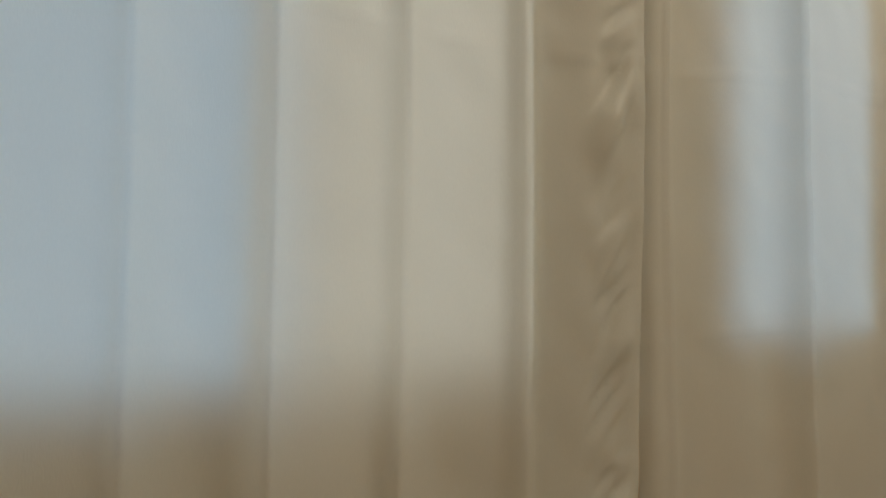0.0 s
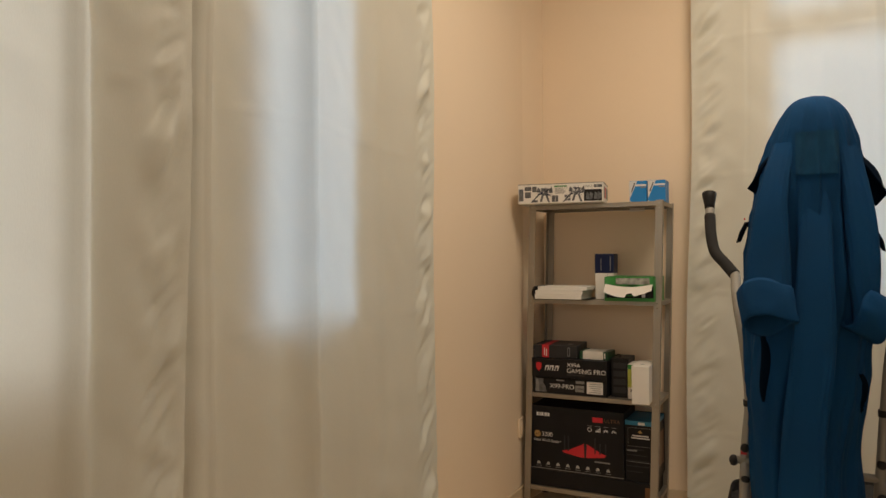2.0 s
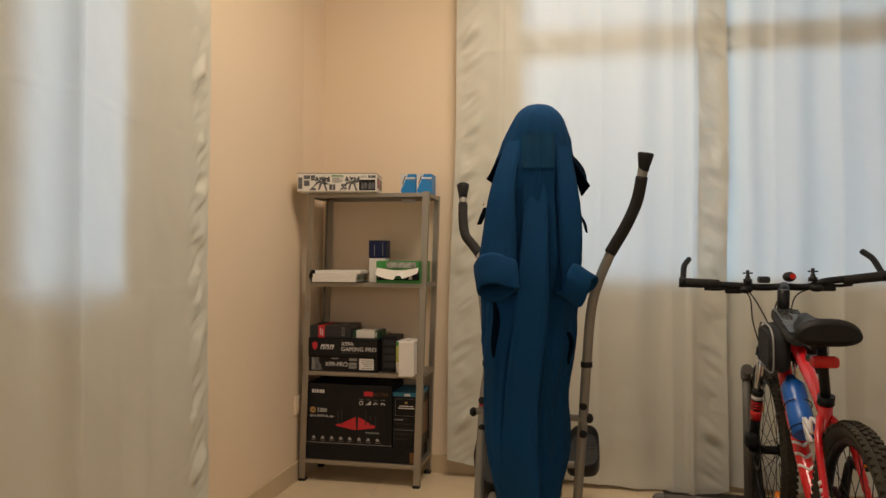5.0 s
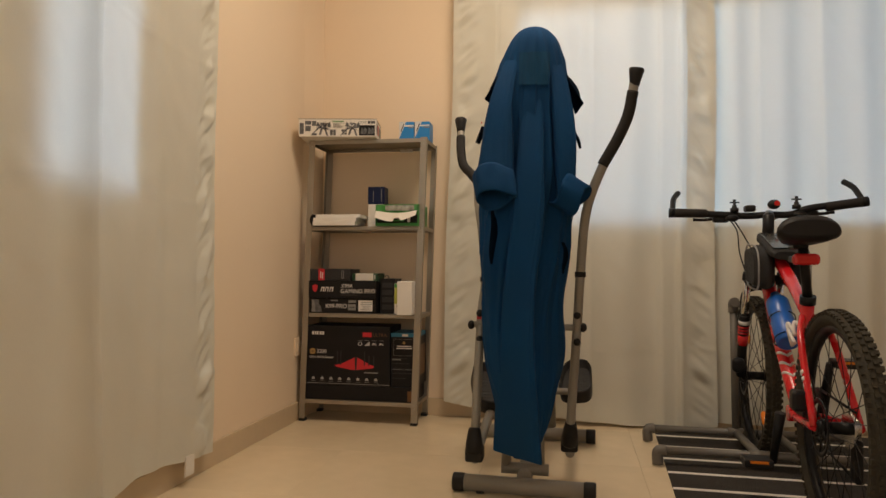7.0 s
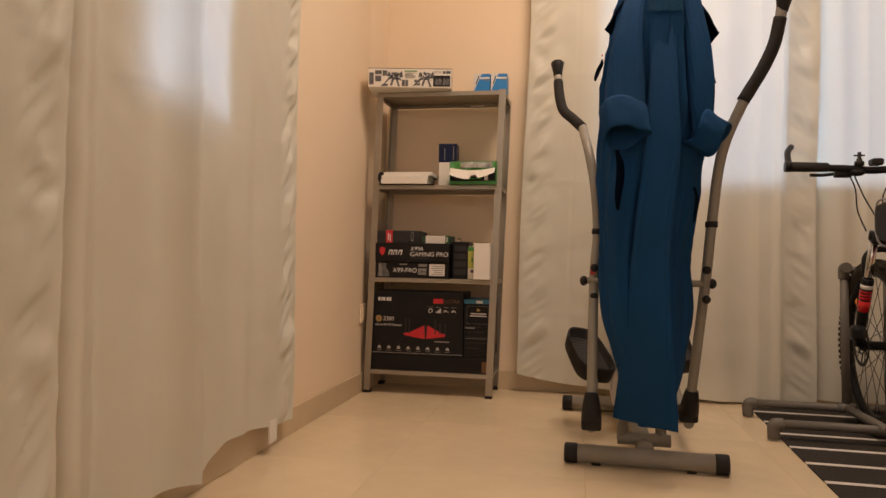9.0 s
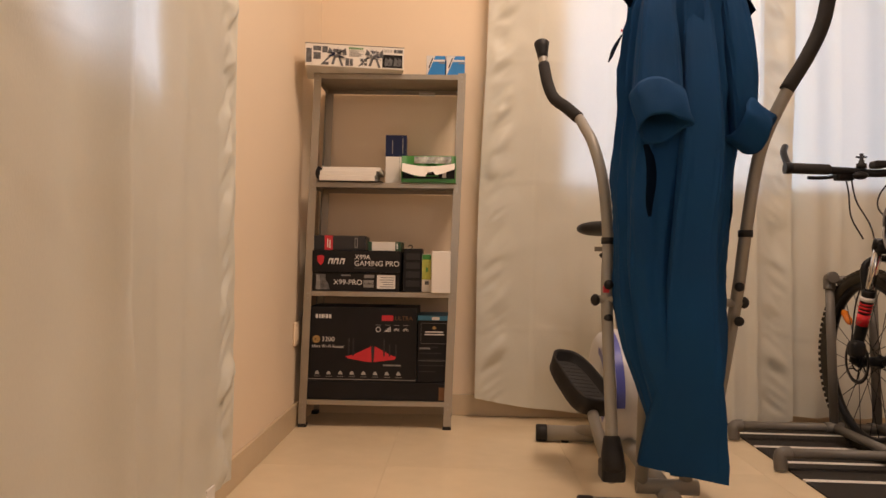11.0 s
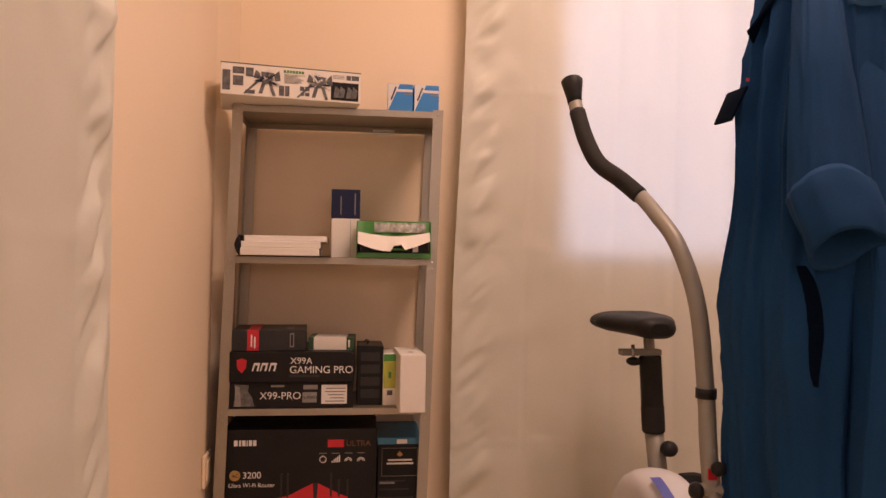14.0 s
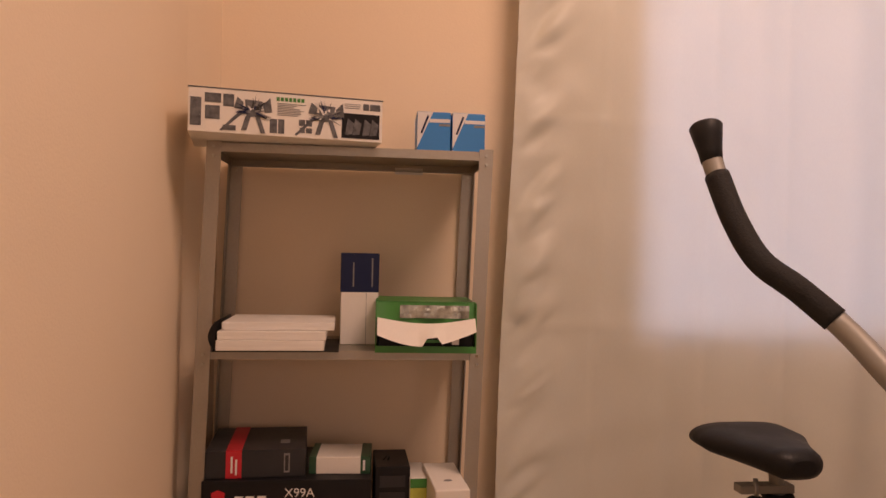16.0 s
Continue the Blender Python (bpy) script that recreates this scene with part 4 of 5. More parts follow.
def drape(rows, seg, lev, seed, k1=9, k2=15, sq=1.0, rough=0.022):
    """A hanging cloth tube: rows of (z, middle x, middle y, half width, half depth, fold depth)."""
    zs = [rows[0][0] + (rows[-1][0] - rows[0][0]) * i / lev for i in range(lev + 1)]
    out = []
    for z in zs:
        cx, cy, rx, ry, am = lerp_rows(rows, z)
        ring = []
        for j in range(seg):
            th = 2 * math.pi * j / seg
            q = Vector((math.cos(th), math.sin(th), z))
            crumple = 0.5 - 2.2 * abs(noise.noise(Vector((2.6 * q.x + 1.5 * z, 2.6 * q.y, 6.5 * z + 3 * seed))))
            r = 1 + am * fold(th, z, seed, k1, k2) + 0.6 * am * noise.noise(Vector((2.2 * q.x, 2.2 * q.y, z * 4 + seed))) + 0.45 * am * noise.noise(Vector((7 * q.x, 7 * q.y, z * 5 + 2 * seed))) + rough * crumple
            c, s = math.cos(th), math.sin(th)
            ring.append(Vector((cx + rx * r * math.copysign(abs(c) ** sq, c), cy + ry * r * math.copysign(abs(s) ** sq, s), z)))
        out.append(ring)
    return out


def cp(name, bm, mat, label="", parent=None):
    return part(name, bm, mat, parent or cov, label, shift=CV)


body = [(1.592, 1.168, -0.915, 0.006, 0.006, 0.0), (1.588, 1.168, -0.915, 0.030, 0.028, 0.0), (1.575, 1.168, -0.915, 0.054, 0.050, 0.008), (1.545, 1.168, -0.917, 0.078, 0.068, 0.025), (1.50, 1.166, -0.919, 0.097, 0.080, 0.045),
        (1.44, 1.163, -0.922, 0.114, 0.089, 0.07), (1.36, 1.160, -0.926, 0.129, 0.098, 0.10), (1.22, 1.152, -0.928, 0.146, 0.108, 0.12), (1.05, 1.148, -0.932, 0.158, 0.116, 0.13),
        (0.93, 1.136, -0.925, 0.156, 0.126, 0.12), (0.80, 1.127, -0.928, 0.152, 0.132, 0.13), (0.63, 1.120, -0.940, 0.137, 0.132, 0.12), (0.45, 1.129, -0.975, 0.124, 0.112, 0.10), (0.34, 1.138, -1.005, 0.100, 0.080, 0.07), (0.26, 1.142, -1.020, 0.082, 0.054, 0.06), (0.20, 1.142, -1.025, 0.060, 0.028, 0.05)]
trunk = drape(body, 260, 200, 0.6)
cp("torso", loft(trunk), "drab")
leg = [(1.34, 1.172, -0.980, 0.034, 0.030, 0.03), (1.12, 1.166, -1.040, 0.043, 0.030, 0.03), (0.935, 1.161, -1.068, 0.050, 0.034, 0.03), (0.717, 1.138, -1.090, 0.050, 0.030, 0.03), (0.575, 1.129, -1.098, 0.053, 0.029, 0.03), (0.446, 1.129, -1.098, 0.057, 0.030, 0.03), (0.30, 1.126, -1.075, 0.072, 0.028, 0.03), (0.158, 1.124, -1.045, 0.083, 0.024, 0.03)]
panel = drape(leg, 160, 140, 2.0, 2, 3, 0.38, 0.035)
for ring in panel:
    turn = max(0.0, min(1.0, (0.75 - ring[0].z) / 0.55))
    mid = sum(q.x for q in ring) / len(ring)
    for q in ring:
        q.y -= (q.x - mid) * 0.9 * turn
cp("trouser_leg", loft(panel), "drab")
leg = [(0.60, 1.153, -1.000, 0.060, 0.050, 0.08), (0.35, 1.156, -1.025, 0.058, 0.034, 0.10), (0.22, 1.154, -1.020, 0.048, 0.024, 0.12), (0.142, 1.146, -1.015, 0.030, 0.014, 0.15)]
cp("trouser_leg", loft(drape(leg, 60, 50, 4.2, 3, 7)), "drab")


def rolled_cuff(c, axis, rx, ry, length, sd, parent, lip=0.012):
    """A thick turned-up band round the end of a sleeve, open along axis, with its dark inside."""
    c, a = Vector(c), Vector(axis).normalized()
    u = (Vector((1, 0, 0)) - a * a.x).normalized()
    w = a.cross(u)

    def ring(off, k, droop=0.0):
        out = []
        for j in range(56):
            th = 2 * math.pi * j / 56
            r = k * (1 + 0.06 * math.sin(3 * th + sd) + 0.16 * noise.noise(Vector((1.7 * math.cos(th), 1.7 * math.sin(th), off * 18 + sd))))
            o = off + 0.010 * math.sin(2 * th + sd) + droop * max(0.0, -math.sin(th)) ** 2.6
            out.append(c + u * (rx * r * math.cos(th)) + w * (ry * r * math.sin(th)) + a * o)
        return out
    h = length / 2
    rings = [ring(-h + 0.008, 0.90), ring(-h, 1.0), ring(-h + 0.01, 1.08), ring(-0.2 * h, 1.10), ring(0.4 * h, 1.09), ring(h - 0.006, 1.07, lip), ring(h, 1.01, lip + 0.002), ring(h - 0.006, 0.95, lip), ring(0.2 * h, 0.90, lip * 0.5), ring(-0.5 * h, 0.86)]
    cp("rolled_cuff", loft(rings), "drab", "rolled-up cuff", parent)
    cp("cuff_lining", loft([ring(0.15 * h, 0.89), ring(-0.1 * h, 0.80), ring(-0.4 * h, 0.35), ring(-0.5 * h, 0.03)]), "drab_dark", "dark lining", parent)


sl = cp("sleeve", loft(drape([(1.46, 1.098, -0.975, 0.028, 0.020, 0.03), (1.36, 1.076, -1.016, 0.036, 0.024, 0.04), (1.275, 1.063, -1.042, 0.042, 0.027, 0.04), (1.18, 1.059, -1.060, 0.051, 0.031, 0.05), (1.05, 1.053, -1.082, 0.059, 0.040, 0.05)], 96, 90, 1.1, 2, 5, 0.7, 0.05)), "drab")
rolled_cuff((1.053, -1.096, 1.034), (0.12, -0.30, -0.94), 0.061, 0.037, 0.100, 1.1, sl, 0.034)
sl = cp("sleeve", loft(drape([(1.44, 1.246, -0.965, 0.026, 0.022, 0.04), (1.30, 1.264, -0.992, 0.036, 0.028, 0.06), (1.17, 1.275, -1.010, 0.038, 0.032, 0.06), (1.08, 1.277, -1.020, 0.034, 0.030, 0.05), (0.985, 1.275, -1.026, 0.025, 0.025, 0.04)], 96, 90, 3.3, 2, 5, 0.75, 0.05)), "drab")
rolled_cuff((1.292, -1.030, 1.000), (0.80, 0.10, -0.58), 0.054, 0.036, 0.080, 3.3, sl, 0.006)


def sheet(corner_a, corner_b, corner_c, corner_d, bulge=(0, 0, 0), n=8, thick=0.004):
    """A small piece of cloth with thickness between four corners."""
    A, B, C, D, U = (Vector(q) for q in (corner_a, corner_b, corner_c, corner_d, bulge))
    rows = []
    for i in range(n + 1):
        s = i / n
        rows.append([A.lerp(B, t).lerp(D.lerp(C, t), s) + U * math.sin(math.pi * s) * math.sin(math.pi * t) for t in (j / n for j in range(n + 1))])
    nrm = (B - A).cross(D - A).normalized() * thick
    bm = loft(rows, closed=False)
    loft([[q + nrm for q in r] for r in rows], closed=False, bm=bm)
    for edge in (rows[0], rows[-1], [r[0] for r in rows], [r[-1] for r in rows]):
        loft([edge, [q + nrm for q in edge]], closed=False, bm=bm)
    return bm


cp("shoulder_flap", sheet((1.078, -0.919, 1.460), (1.063, -0.973, 1.430), (1.000, -0.942, 1.345), (1.028, -0.919, 1.325), (-0.01, -0.01, 0.01)), "drab_dark", "stiff dark collar corner")
cp("shoulder_flap", sheet((1.258, -0.919, 1.440), (1.263, -0.973, 1.420), (1.333, -0.955, 1.315), (1.308, -0.928, 1.285), (0.022, 0.026, 0.010)), "drab_dark", "stiff dark collar corner")
cp("pocket_flap", sheet((0.998, -0.883, 1.255), (0.993, -0.955, 1.250), (0.970, -0.946, 1.195), (0.974, -0.883, 1.200), (-0.006, 0, 0)), "drab_dark", "dark pocket flap")
cp("pocket_flap", sheet((1.304, -0.910, 1.225), (1.306, -0.964, 1.220), (1.326, -0.955, 1.165), (1.322, -0.910, 1.170), (0.006, 0, 0)), "drab_dark", "dark pocket flap")


def front_of(ring, x):
    """The cloth's place toward the room at x, on one level of the trunk."""
    return min((q for q in ring if q.y < -0.93), key=lambda q: abs(q.x - x)).y


def gaping_pocket(z0, z1, x0, x1, half, proud):
    """A long dark slit that lies on the cloth and narrows at both ends."""
    rows = []
    for i in range(25):
        s = i / 24
        z, c = z1 + (z0 - z1) * s, x0 + (x1 - x0) * s + 0.006 * math.sin(5 * s)
        ring = min(trunk, key=lambda r: abs(r[0].z - z))
        w = half * math.sin(math.pi * (0.10 + 0.86 * s)) ** 0.6
        line = [c + w * (k / 4 - 1) for k in range(9)]
        ys = [front_of(ring, x) for x in line]
        mean = sum(ys) / 9
        rows.append([Vector((x, 0.6 * y + 0.4 * mean - proud * (0.25 + math.sin(math.pi * k / 8)), z)) for k, (x, y) in enumerate(zip(line, ys))])
    return loft(rows, closed=False)


cp("pocket_opening", gaping_pocket(0.775, 0.955, 1.040, 1.048, 0.012, 0.004), "drab_dark", "dark gaping side pocket")
cp("pocket_opening", gaping_pocket(0.745, 0.850, 1.268, 1.276, 0.010, 0.008), "drab_dark", "dark gaping side pocket")
rows = []
for i in range(13):
    z = 1.368 + 0.115 * i / 12
    ring = min(trunk, key=lambda r: abs(r[0].z - z))
    rows.append([Vector((x, front_of(ring, x) - 0.004, z)) for x in (1.124 + 0.102 * k / 24 for k in range(25))])
cp("sheer_panel", loft(rows, closed=False), "drab_sheer", "lighter sheer woven panel")
cp("stitched_mark", sheet((0.992, -0.960, 1.262), (0.996, -0.960, 1.262), (0.996, -0.960, 1.257), (0.992, -0.960, 1.257)), "red_print", "small red stitched mark")


# ---- the rug ----
RG = (1.655, -0.48, 0.0)
rug = thing("striped_rug", RG, "black woven rug with thin white stripes under the bicycle", "rug", turn=(0, 0, -2.2))
RW = 1.35
strips = 9
for i in range(-1, strips):
    y = 0.50 - i * 0.201
    part("band", box(0, RW, y - 0.175, y, 0, 0.006, 0.0015), "rug_black", rug)
    part("stripe", box(0.0008, RW - 0.001, y - 0.201, y - 0.175, 0, 0.0062, 0.0015), "rug_white", rug, "white stripe")

# ---- the pipe stand ----
ST = (2.06, -0.27, 0.0066)
stand = thing("bike_stand", ST, "grey pipe floor stand holding the front wheel of a bicycle", "bike stand")


def sp(name, pts, r=0.016, parent=None, mat="pipe"):
    return part(name, tube(pts, r, 14), mat, parent or stand, shift=ST)


Z = 0.060
for y in (-0.075, -0.465):
    bar = sp("floor_pipe", ((1.635, y, Z), (2.46, y - 0.03, Z)))
    for x, yy in ((1.628, y), (2.466, y - 0.03)):
        el = sp("elbow", spline(((x + 0.03 * (1 if x < 2 else -1), yy, Z), (x, yy, Z - 0.006), (x, yy, 0.007)), 6), 0.0215, bar)
    for x in (1.995, 2.155):
        sp("tee", ((x - 0.035, y - 0.012, Z), (x + 0.035, y - 0.014, Z)), 0.0205, bar)
for x in (1.995, 2.155):
    sp("side_pipe", ((x, -0.085, Z), (x, -0.475, Z)))
    up = sp("upright_pipe", ((x, -0.085, Z), (x, -0.045, 0.60)))
    sp("elbow", spline(((x, -0.046, 0.575), (x, -0.045, 0.615), (x, -0.075, 0.622)), 6), 0.0215, up)
sp("top_pipe", ((1.995, -0.045, 0.612), (2.155, -0.045, 0.612)), 0.015)

# ---- the bicycle ----
BX = 2.03
BK = (BX, -0.92, 0.0066)
SHIFT = Vector((0.010, 0.190, 0.0))
bike = thing("bicycle", Vector(BK) + SHIFT + Vector((-0.010, 0, 0)), "red and black mountain bike standing on a striped rug", "bicycle", turn=(0, 0, -1.2))
BF, BR, RAD = -0.425, -1.415, 0.325
K = RAD / 0.333
AX = RAD + 0.003


def bp(name, bm, mat, parent=None, label=""):
    return part(name, bm, mat, parent or bike, label, shift=BK)


def circle(y, r, x=BX, n=64):
    return [(x, y + r * math.cos(a), AX + r * math.sin(a)) for a in (2 * math.pi * i / n for i in range(n + 1))]


def wheel(y, rotor_side):
    prof = [(-0.013, 0.272), (-0.014, 0.290), (-0.010, 0.292), (0.010, 0.292), (0.014, 0.290), (0.013, 0.272), (0.0, 0.266)]
    rim = loft([[(BX + px, y + pr * math.cos(a), AX + pr * math.sin(a)) for px, pr in ((u, v * K) for u, v in prof)] for a in (2 * math.pi * i / 72 for i in range(73))])
    w = bp("wheel", rim, "bike_black", label="black spoked wheel")
    tp = [(-0.014, 0.288), (-0.024, 0.298), (-0.027, 0.310), (-0.022, 0.323), (-0.010, 0.330), (0.010, 0.330), (0.022, 0.323), (0.027, 0.310), (0.024, 0.298), (0.014, 0.288)]
    t = loft([[(BX + px, y + pr * math.cos(a), AX + pr * math.sin(a)) for px, pr in ((u, v * K) for u, v in tp)] for a in (2 * math.pi * i / 96 for i in range(97))], closed=False)
    verts, faces = [], []
    for i in range(84):
        for px, pr, wd, sh in ((-0.006, 0.330, 0.010, 0), (0.008, 0.330, 0.010, 0.5), (-0.0215, 0.324, 0.011, 0.5), (0.0215, 0.324, 0.011, 0)):
            a0, pr = 2 * math.pi * (i + sh) / 84, pr * K
            da = 0.5 * 2 * math.pi / 84 * 0.56
            base = len(verts)
            for r in (pr - 0.006, pr + (0.006 if abs(px) < 0.01 else 0.003)):
                for xx, aa in ((-wd / 2, -da), (wd / 2, -da), (wd / 2, da), (-wd / 2, da)):
                    verts.append((BX + px * (1.0 if r < pr else 1.06) + xx, y + r * math.cos(a0 + aa), AX + r * math.sin(a0 + aa)))
            faces += [[base + q for q in f] for f in ((4, 5, 6, 7), (0, 1, 5, 4), (1, 2, 6, 5), (2, 3, 7, 6), (3, 0, 4, 7))]
    me = bpy.data.meshes.new("knobs")
    me.from_pydata(verts, [], faces)
    t.from_mesh(me)
    bpy.data.meshes.remove(me)
    bp("tyre", t, "rubber", w, "black knobbly tyre")
    bp("hub", tube(((BX - 0.055, y, AX), (BX - 0.034, y, AX), (BX - 0.032, y, AX), (BX + 0.032, y, AX), (BX + 0.034, y, AX), (BX + 0.055, y, AX)), [0.014, 0.026, 0.017, 0.017, 0.026, 0.014], 16), "bike_black", w)
    for i in range(28):
        a = 2 * math.pi * i / 28
        s = 1 if i % 2 else -1
        b = a + (0.75 if (i // 2) % 2 else -0.75)
        p = (BX + s * 0.030, y + 0.022 * math.cos(b), AX + 0.022 * math.sin(b))
        q = (BX, y + 0.266 * math.cos(a), AX + 0.266 * math.sin(a))
        bp("spoke", tube((p, q), 0.0013, 5), "bike_black", w)
    x = BX + rotor_side * 0.046
    for name, r0, r1 in (("brake_rotor", 0.066, 0.080), ("rotor_carrier", 0.030, 0.036)):
        ring = loft([[(x + dx, y + r * math.cos(a), AX + r * math.sin(a)) for dx, r in ((-0.001, r0), (-0.001, r1), (0.001, r1), (0.001, r0))] for a in (2 * math.pi * i / 40 for i in range(41))])
        bp(name, ring, "bike_black", w, "dark steel brake rotor")
    for i in range(6):
        a = math.pi * i / 3
        bp("rotor_arm", tube(((x, y + 0.03 * math.cos(a), AX + 0.03 * math.sin(a)), (x, y + 0.068 * math.cos(a + 0.5), AX + 0.068 * math.sin(a + 0.5))), 0.0025, 6), "bike_black", w)
    return w


fw = wheel(BF, -1)
rw = wheel(BR, -1)
for a in (0.74, 3.88):
    p, q = (BX, BF + 0.18 * math.cos(a), AX + 0.18 * math.sin(a)), (BX, BF + 0.25 * math.cos(a), AX + 0.25 * math.sin(a))
    bp("spoke_reflector", tube((p, Vector(p).lerp(Vector(q), 0.2), Vector(p).lerp(Vector(q), 0.8), q), [0.006, 0.013, 0.013, 0.006], 10), "amber", fw, "amber spoke reflector")

HT, HB = Vector((BX, -0.640, 0.870)), Vector((BX, -0.598, 0.745))
SC, BB = Vector((BX - 0.008, -1.180, 0.670)), Vector((BX, -1.070, 0.300))
RA, FA = Vector((BX, BR, AX)), Vector((BX, BF, AX))
frame_part = bp("frame", tube(spline((HT.lerp(HB, 0.2), (BX, -0.86, 0.775), SC.lerp(BB, 0.10)), 8), [0.024] * 6 + [0.022] * 6 + [0.020] * 5, 16), "bike_red", label="glossy red bicycle frame")
bp("down_tube", tube(spline((HT.lerp(HB, 0.85), (BX, -0.80, 0.535), BB), 8), [0.026] * 17, 16), "bike_red", frame_part)
bp("seat_tube", tube((SC, BB), 0.0195, 16), "bike_red", frame_part)
bp("head_tube", tube((HT + Vector((0, 0.004, -0.006)), HT.lerp(HB, 0.5), HB), [0.025, 0.023, 0.026], 16), "bike_red", frame_part)
bp("bottom_bracket", tube(((BX - 0.04, BB.y, BB.z), (BX + 0.04, BB.y, BB.z)), 0.026, 16), "bike_red", frame_part)
for s in (-1, 1):
    dx = Vector((s * 0.060, 0, 0))
    bp("chainstay", tube(spline((BB + Vector((s * 0.03, -0.01, 0)), BB.lerp(RA, 0.4) + Vector((s * 0.048, 0, 0.0)), RA + dx), 6), 0.0115, 10), "bike_red", frame_part)
    bp("seatstay", tube(spline((SC.lerp(BB, 0.14) + Vector((s * 0.016, -0.01, 0)), SC.lerp(RA, 0.35) + Vector((s * 0.045, 0, 0)), RA + dx), 6), 0.0105, 10), "bike_red", frame_part)
    for j in range(3):
        c = SC.lerp(RA, 0.60 + 0.05 * j) + Vector((s * 0.054, 0, 0))
        d = (RA - SC).normalized()
        bp("white_band", tube((c - d * 0.006, c + d * 0.006), 0.0116, 10), "white_print", frame_part, "white painted band")
# white chevrons on the lower frame


def chevron(c, along, rise, r):
    pts = []
    for k in range(13):
        q = -1.35 + 2.7 * k / 12
        pts.append(c + r * (math.cos(q) * rise + math.sin(q) * Vector((1, 0, 0))) + along * (0.030 * abs(math.sin(q))))
    bp("chevron", tube(pts, 0.0058, 6), "white_print", frame_part, "white painted chevron")


low_line = spline((HT.lerp(HB, 0.85), (BX, -0.80, 0.535), BB), 8)
for i in (10, 11, 12, 13):
    al = (low_line[i] - low_line[i + 1]).normalized()
    chevron(low_line[i], al, Vector((0, -al.z, al.y)).normalized() * (1 if al.y > 0 else -1), 0.0235)
al = (SC - BB).normalized()
for t in (0.20, 0.26, 0.32):
    chevron(BB.lerp(SC, t), al, Vector((0, -al.z, al.y)).normalized(), 0.0172)
# fork
crown = bp("fork_crown", box(BX - 0.075, BX + 0.075, -0.612, -0.560, 0.705, 0.745, 0.012, seg=3), "bike_black")
for s in (-1, 1):
    top, low = Vector((BX + s * 0.062, -0.585, 0.725)), Vector((BX + s * 0.062, BF - 0.012, AX))
    st = bp("fork_stanchion", tube((top, top.lerp(low, 0.48)), 0.0145, 14), "chrome", label="bare steel stanchion")
    lw = bp("fork_leg", tube((top.lerp(low, 0.36), top.lerp(low, 0.38), top.lerp(low, 0.9), low), [0.020, 0.0215, 0.018, 0.016], 14), "bike_black")
    bp("decal", tube((top.lerp(low, 0.41), top.lerp(low, 0.445)), 0.0218, 14), "white_print", lw, "white band")
    for j in range(3):
        bp("decal", tube((top.lerp(low, 0.465 + 0.03 * j), top.lerp(low, 0.483 + 0.03 * j)), 0.0217, 14), "bike_red", lw, "red band")
    bp("decal", tube((top.lerp(low, 0.56), top.lerp(low, 0.66)), 0.0208, 14), "bike_red", lw, "red band")
    bp("fork_cap", tube((top + Vector((0, -0.006, 0.03)), top), [0.017, 0.02], 14), "bike_black", crown)
bp("fork_arch", tube(spline(((BX - 0.062, -0.510, 0.575), (BX - 0.055, -0.49, 0.665), (BX, -0.488, 0.693), (BX + 0.055, -0.49, 0.665), (BX + 0.062, -0.510, 0.575)), 6), 0.012, 10), "bike_black")
bp("brake_caliper", box(BX - 0.105, BX - 0.055, BF - 0.09, BF - 0.035, AX + 0.02, AX + 0.08, 0.018, seg=4), "bike_black", fw)
# stem and bars
BC = Vector((2.055, -0.560, 0.982))
bp("steerer", tube((HT + Vector((0, 0, -0.01)), HT + Vector((0, -0.014, 0.05)), HT + Vector((0, -0.02, 0.105))), 0.021, 14), "bike_black")
bp("stem", tube((HT + Vector((0, -0.018, 0.085)), BC), 0.019, 14), "bike_black")
LE, RE = Vector((1.692, -0.550, 0.993)), Vector((2.385, -0.590, 1.026))
bars = bp("handlebar", tube(spline((LE, LE.lerp(BC, 0.55) + Vector((0, 0, -0.004)), BC + Vector((-0.08, 0.01, -0.004)), BC, BC + Vector((0.08, -0.005, 0.0)), RE.lerp(BC, 0.55) + Vector((0, 0, 0.004)), RE), 6), 0.0135, 12), "bike_black")
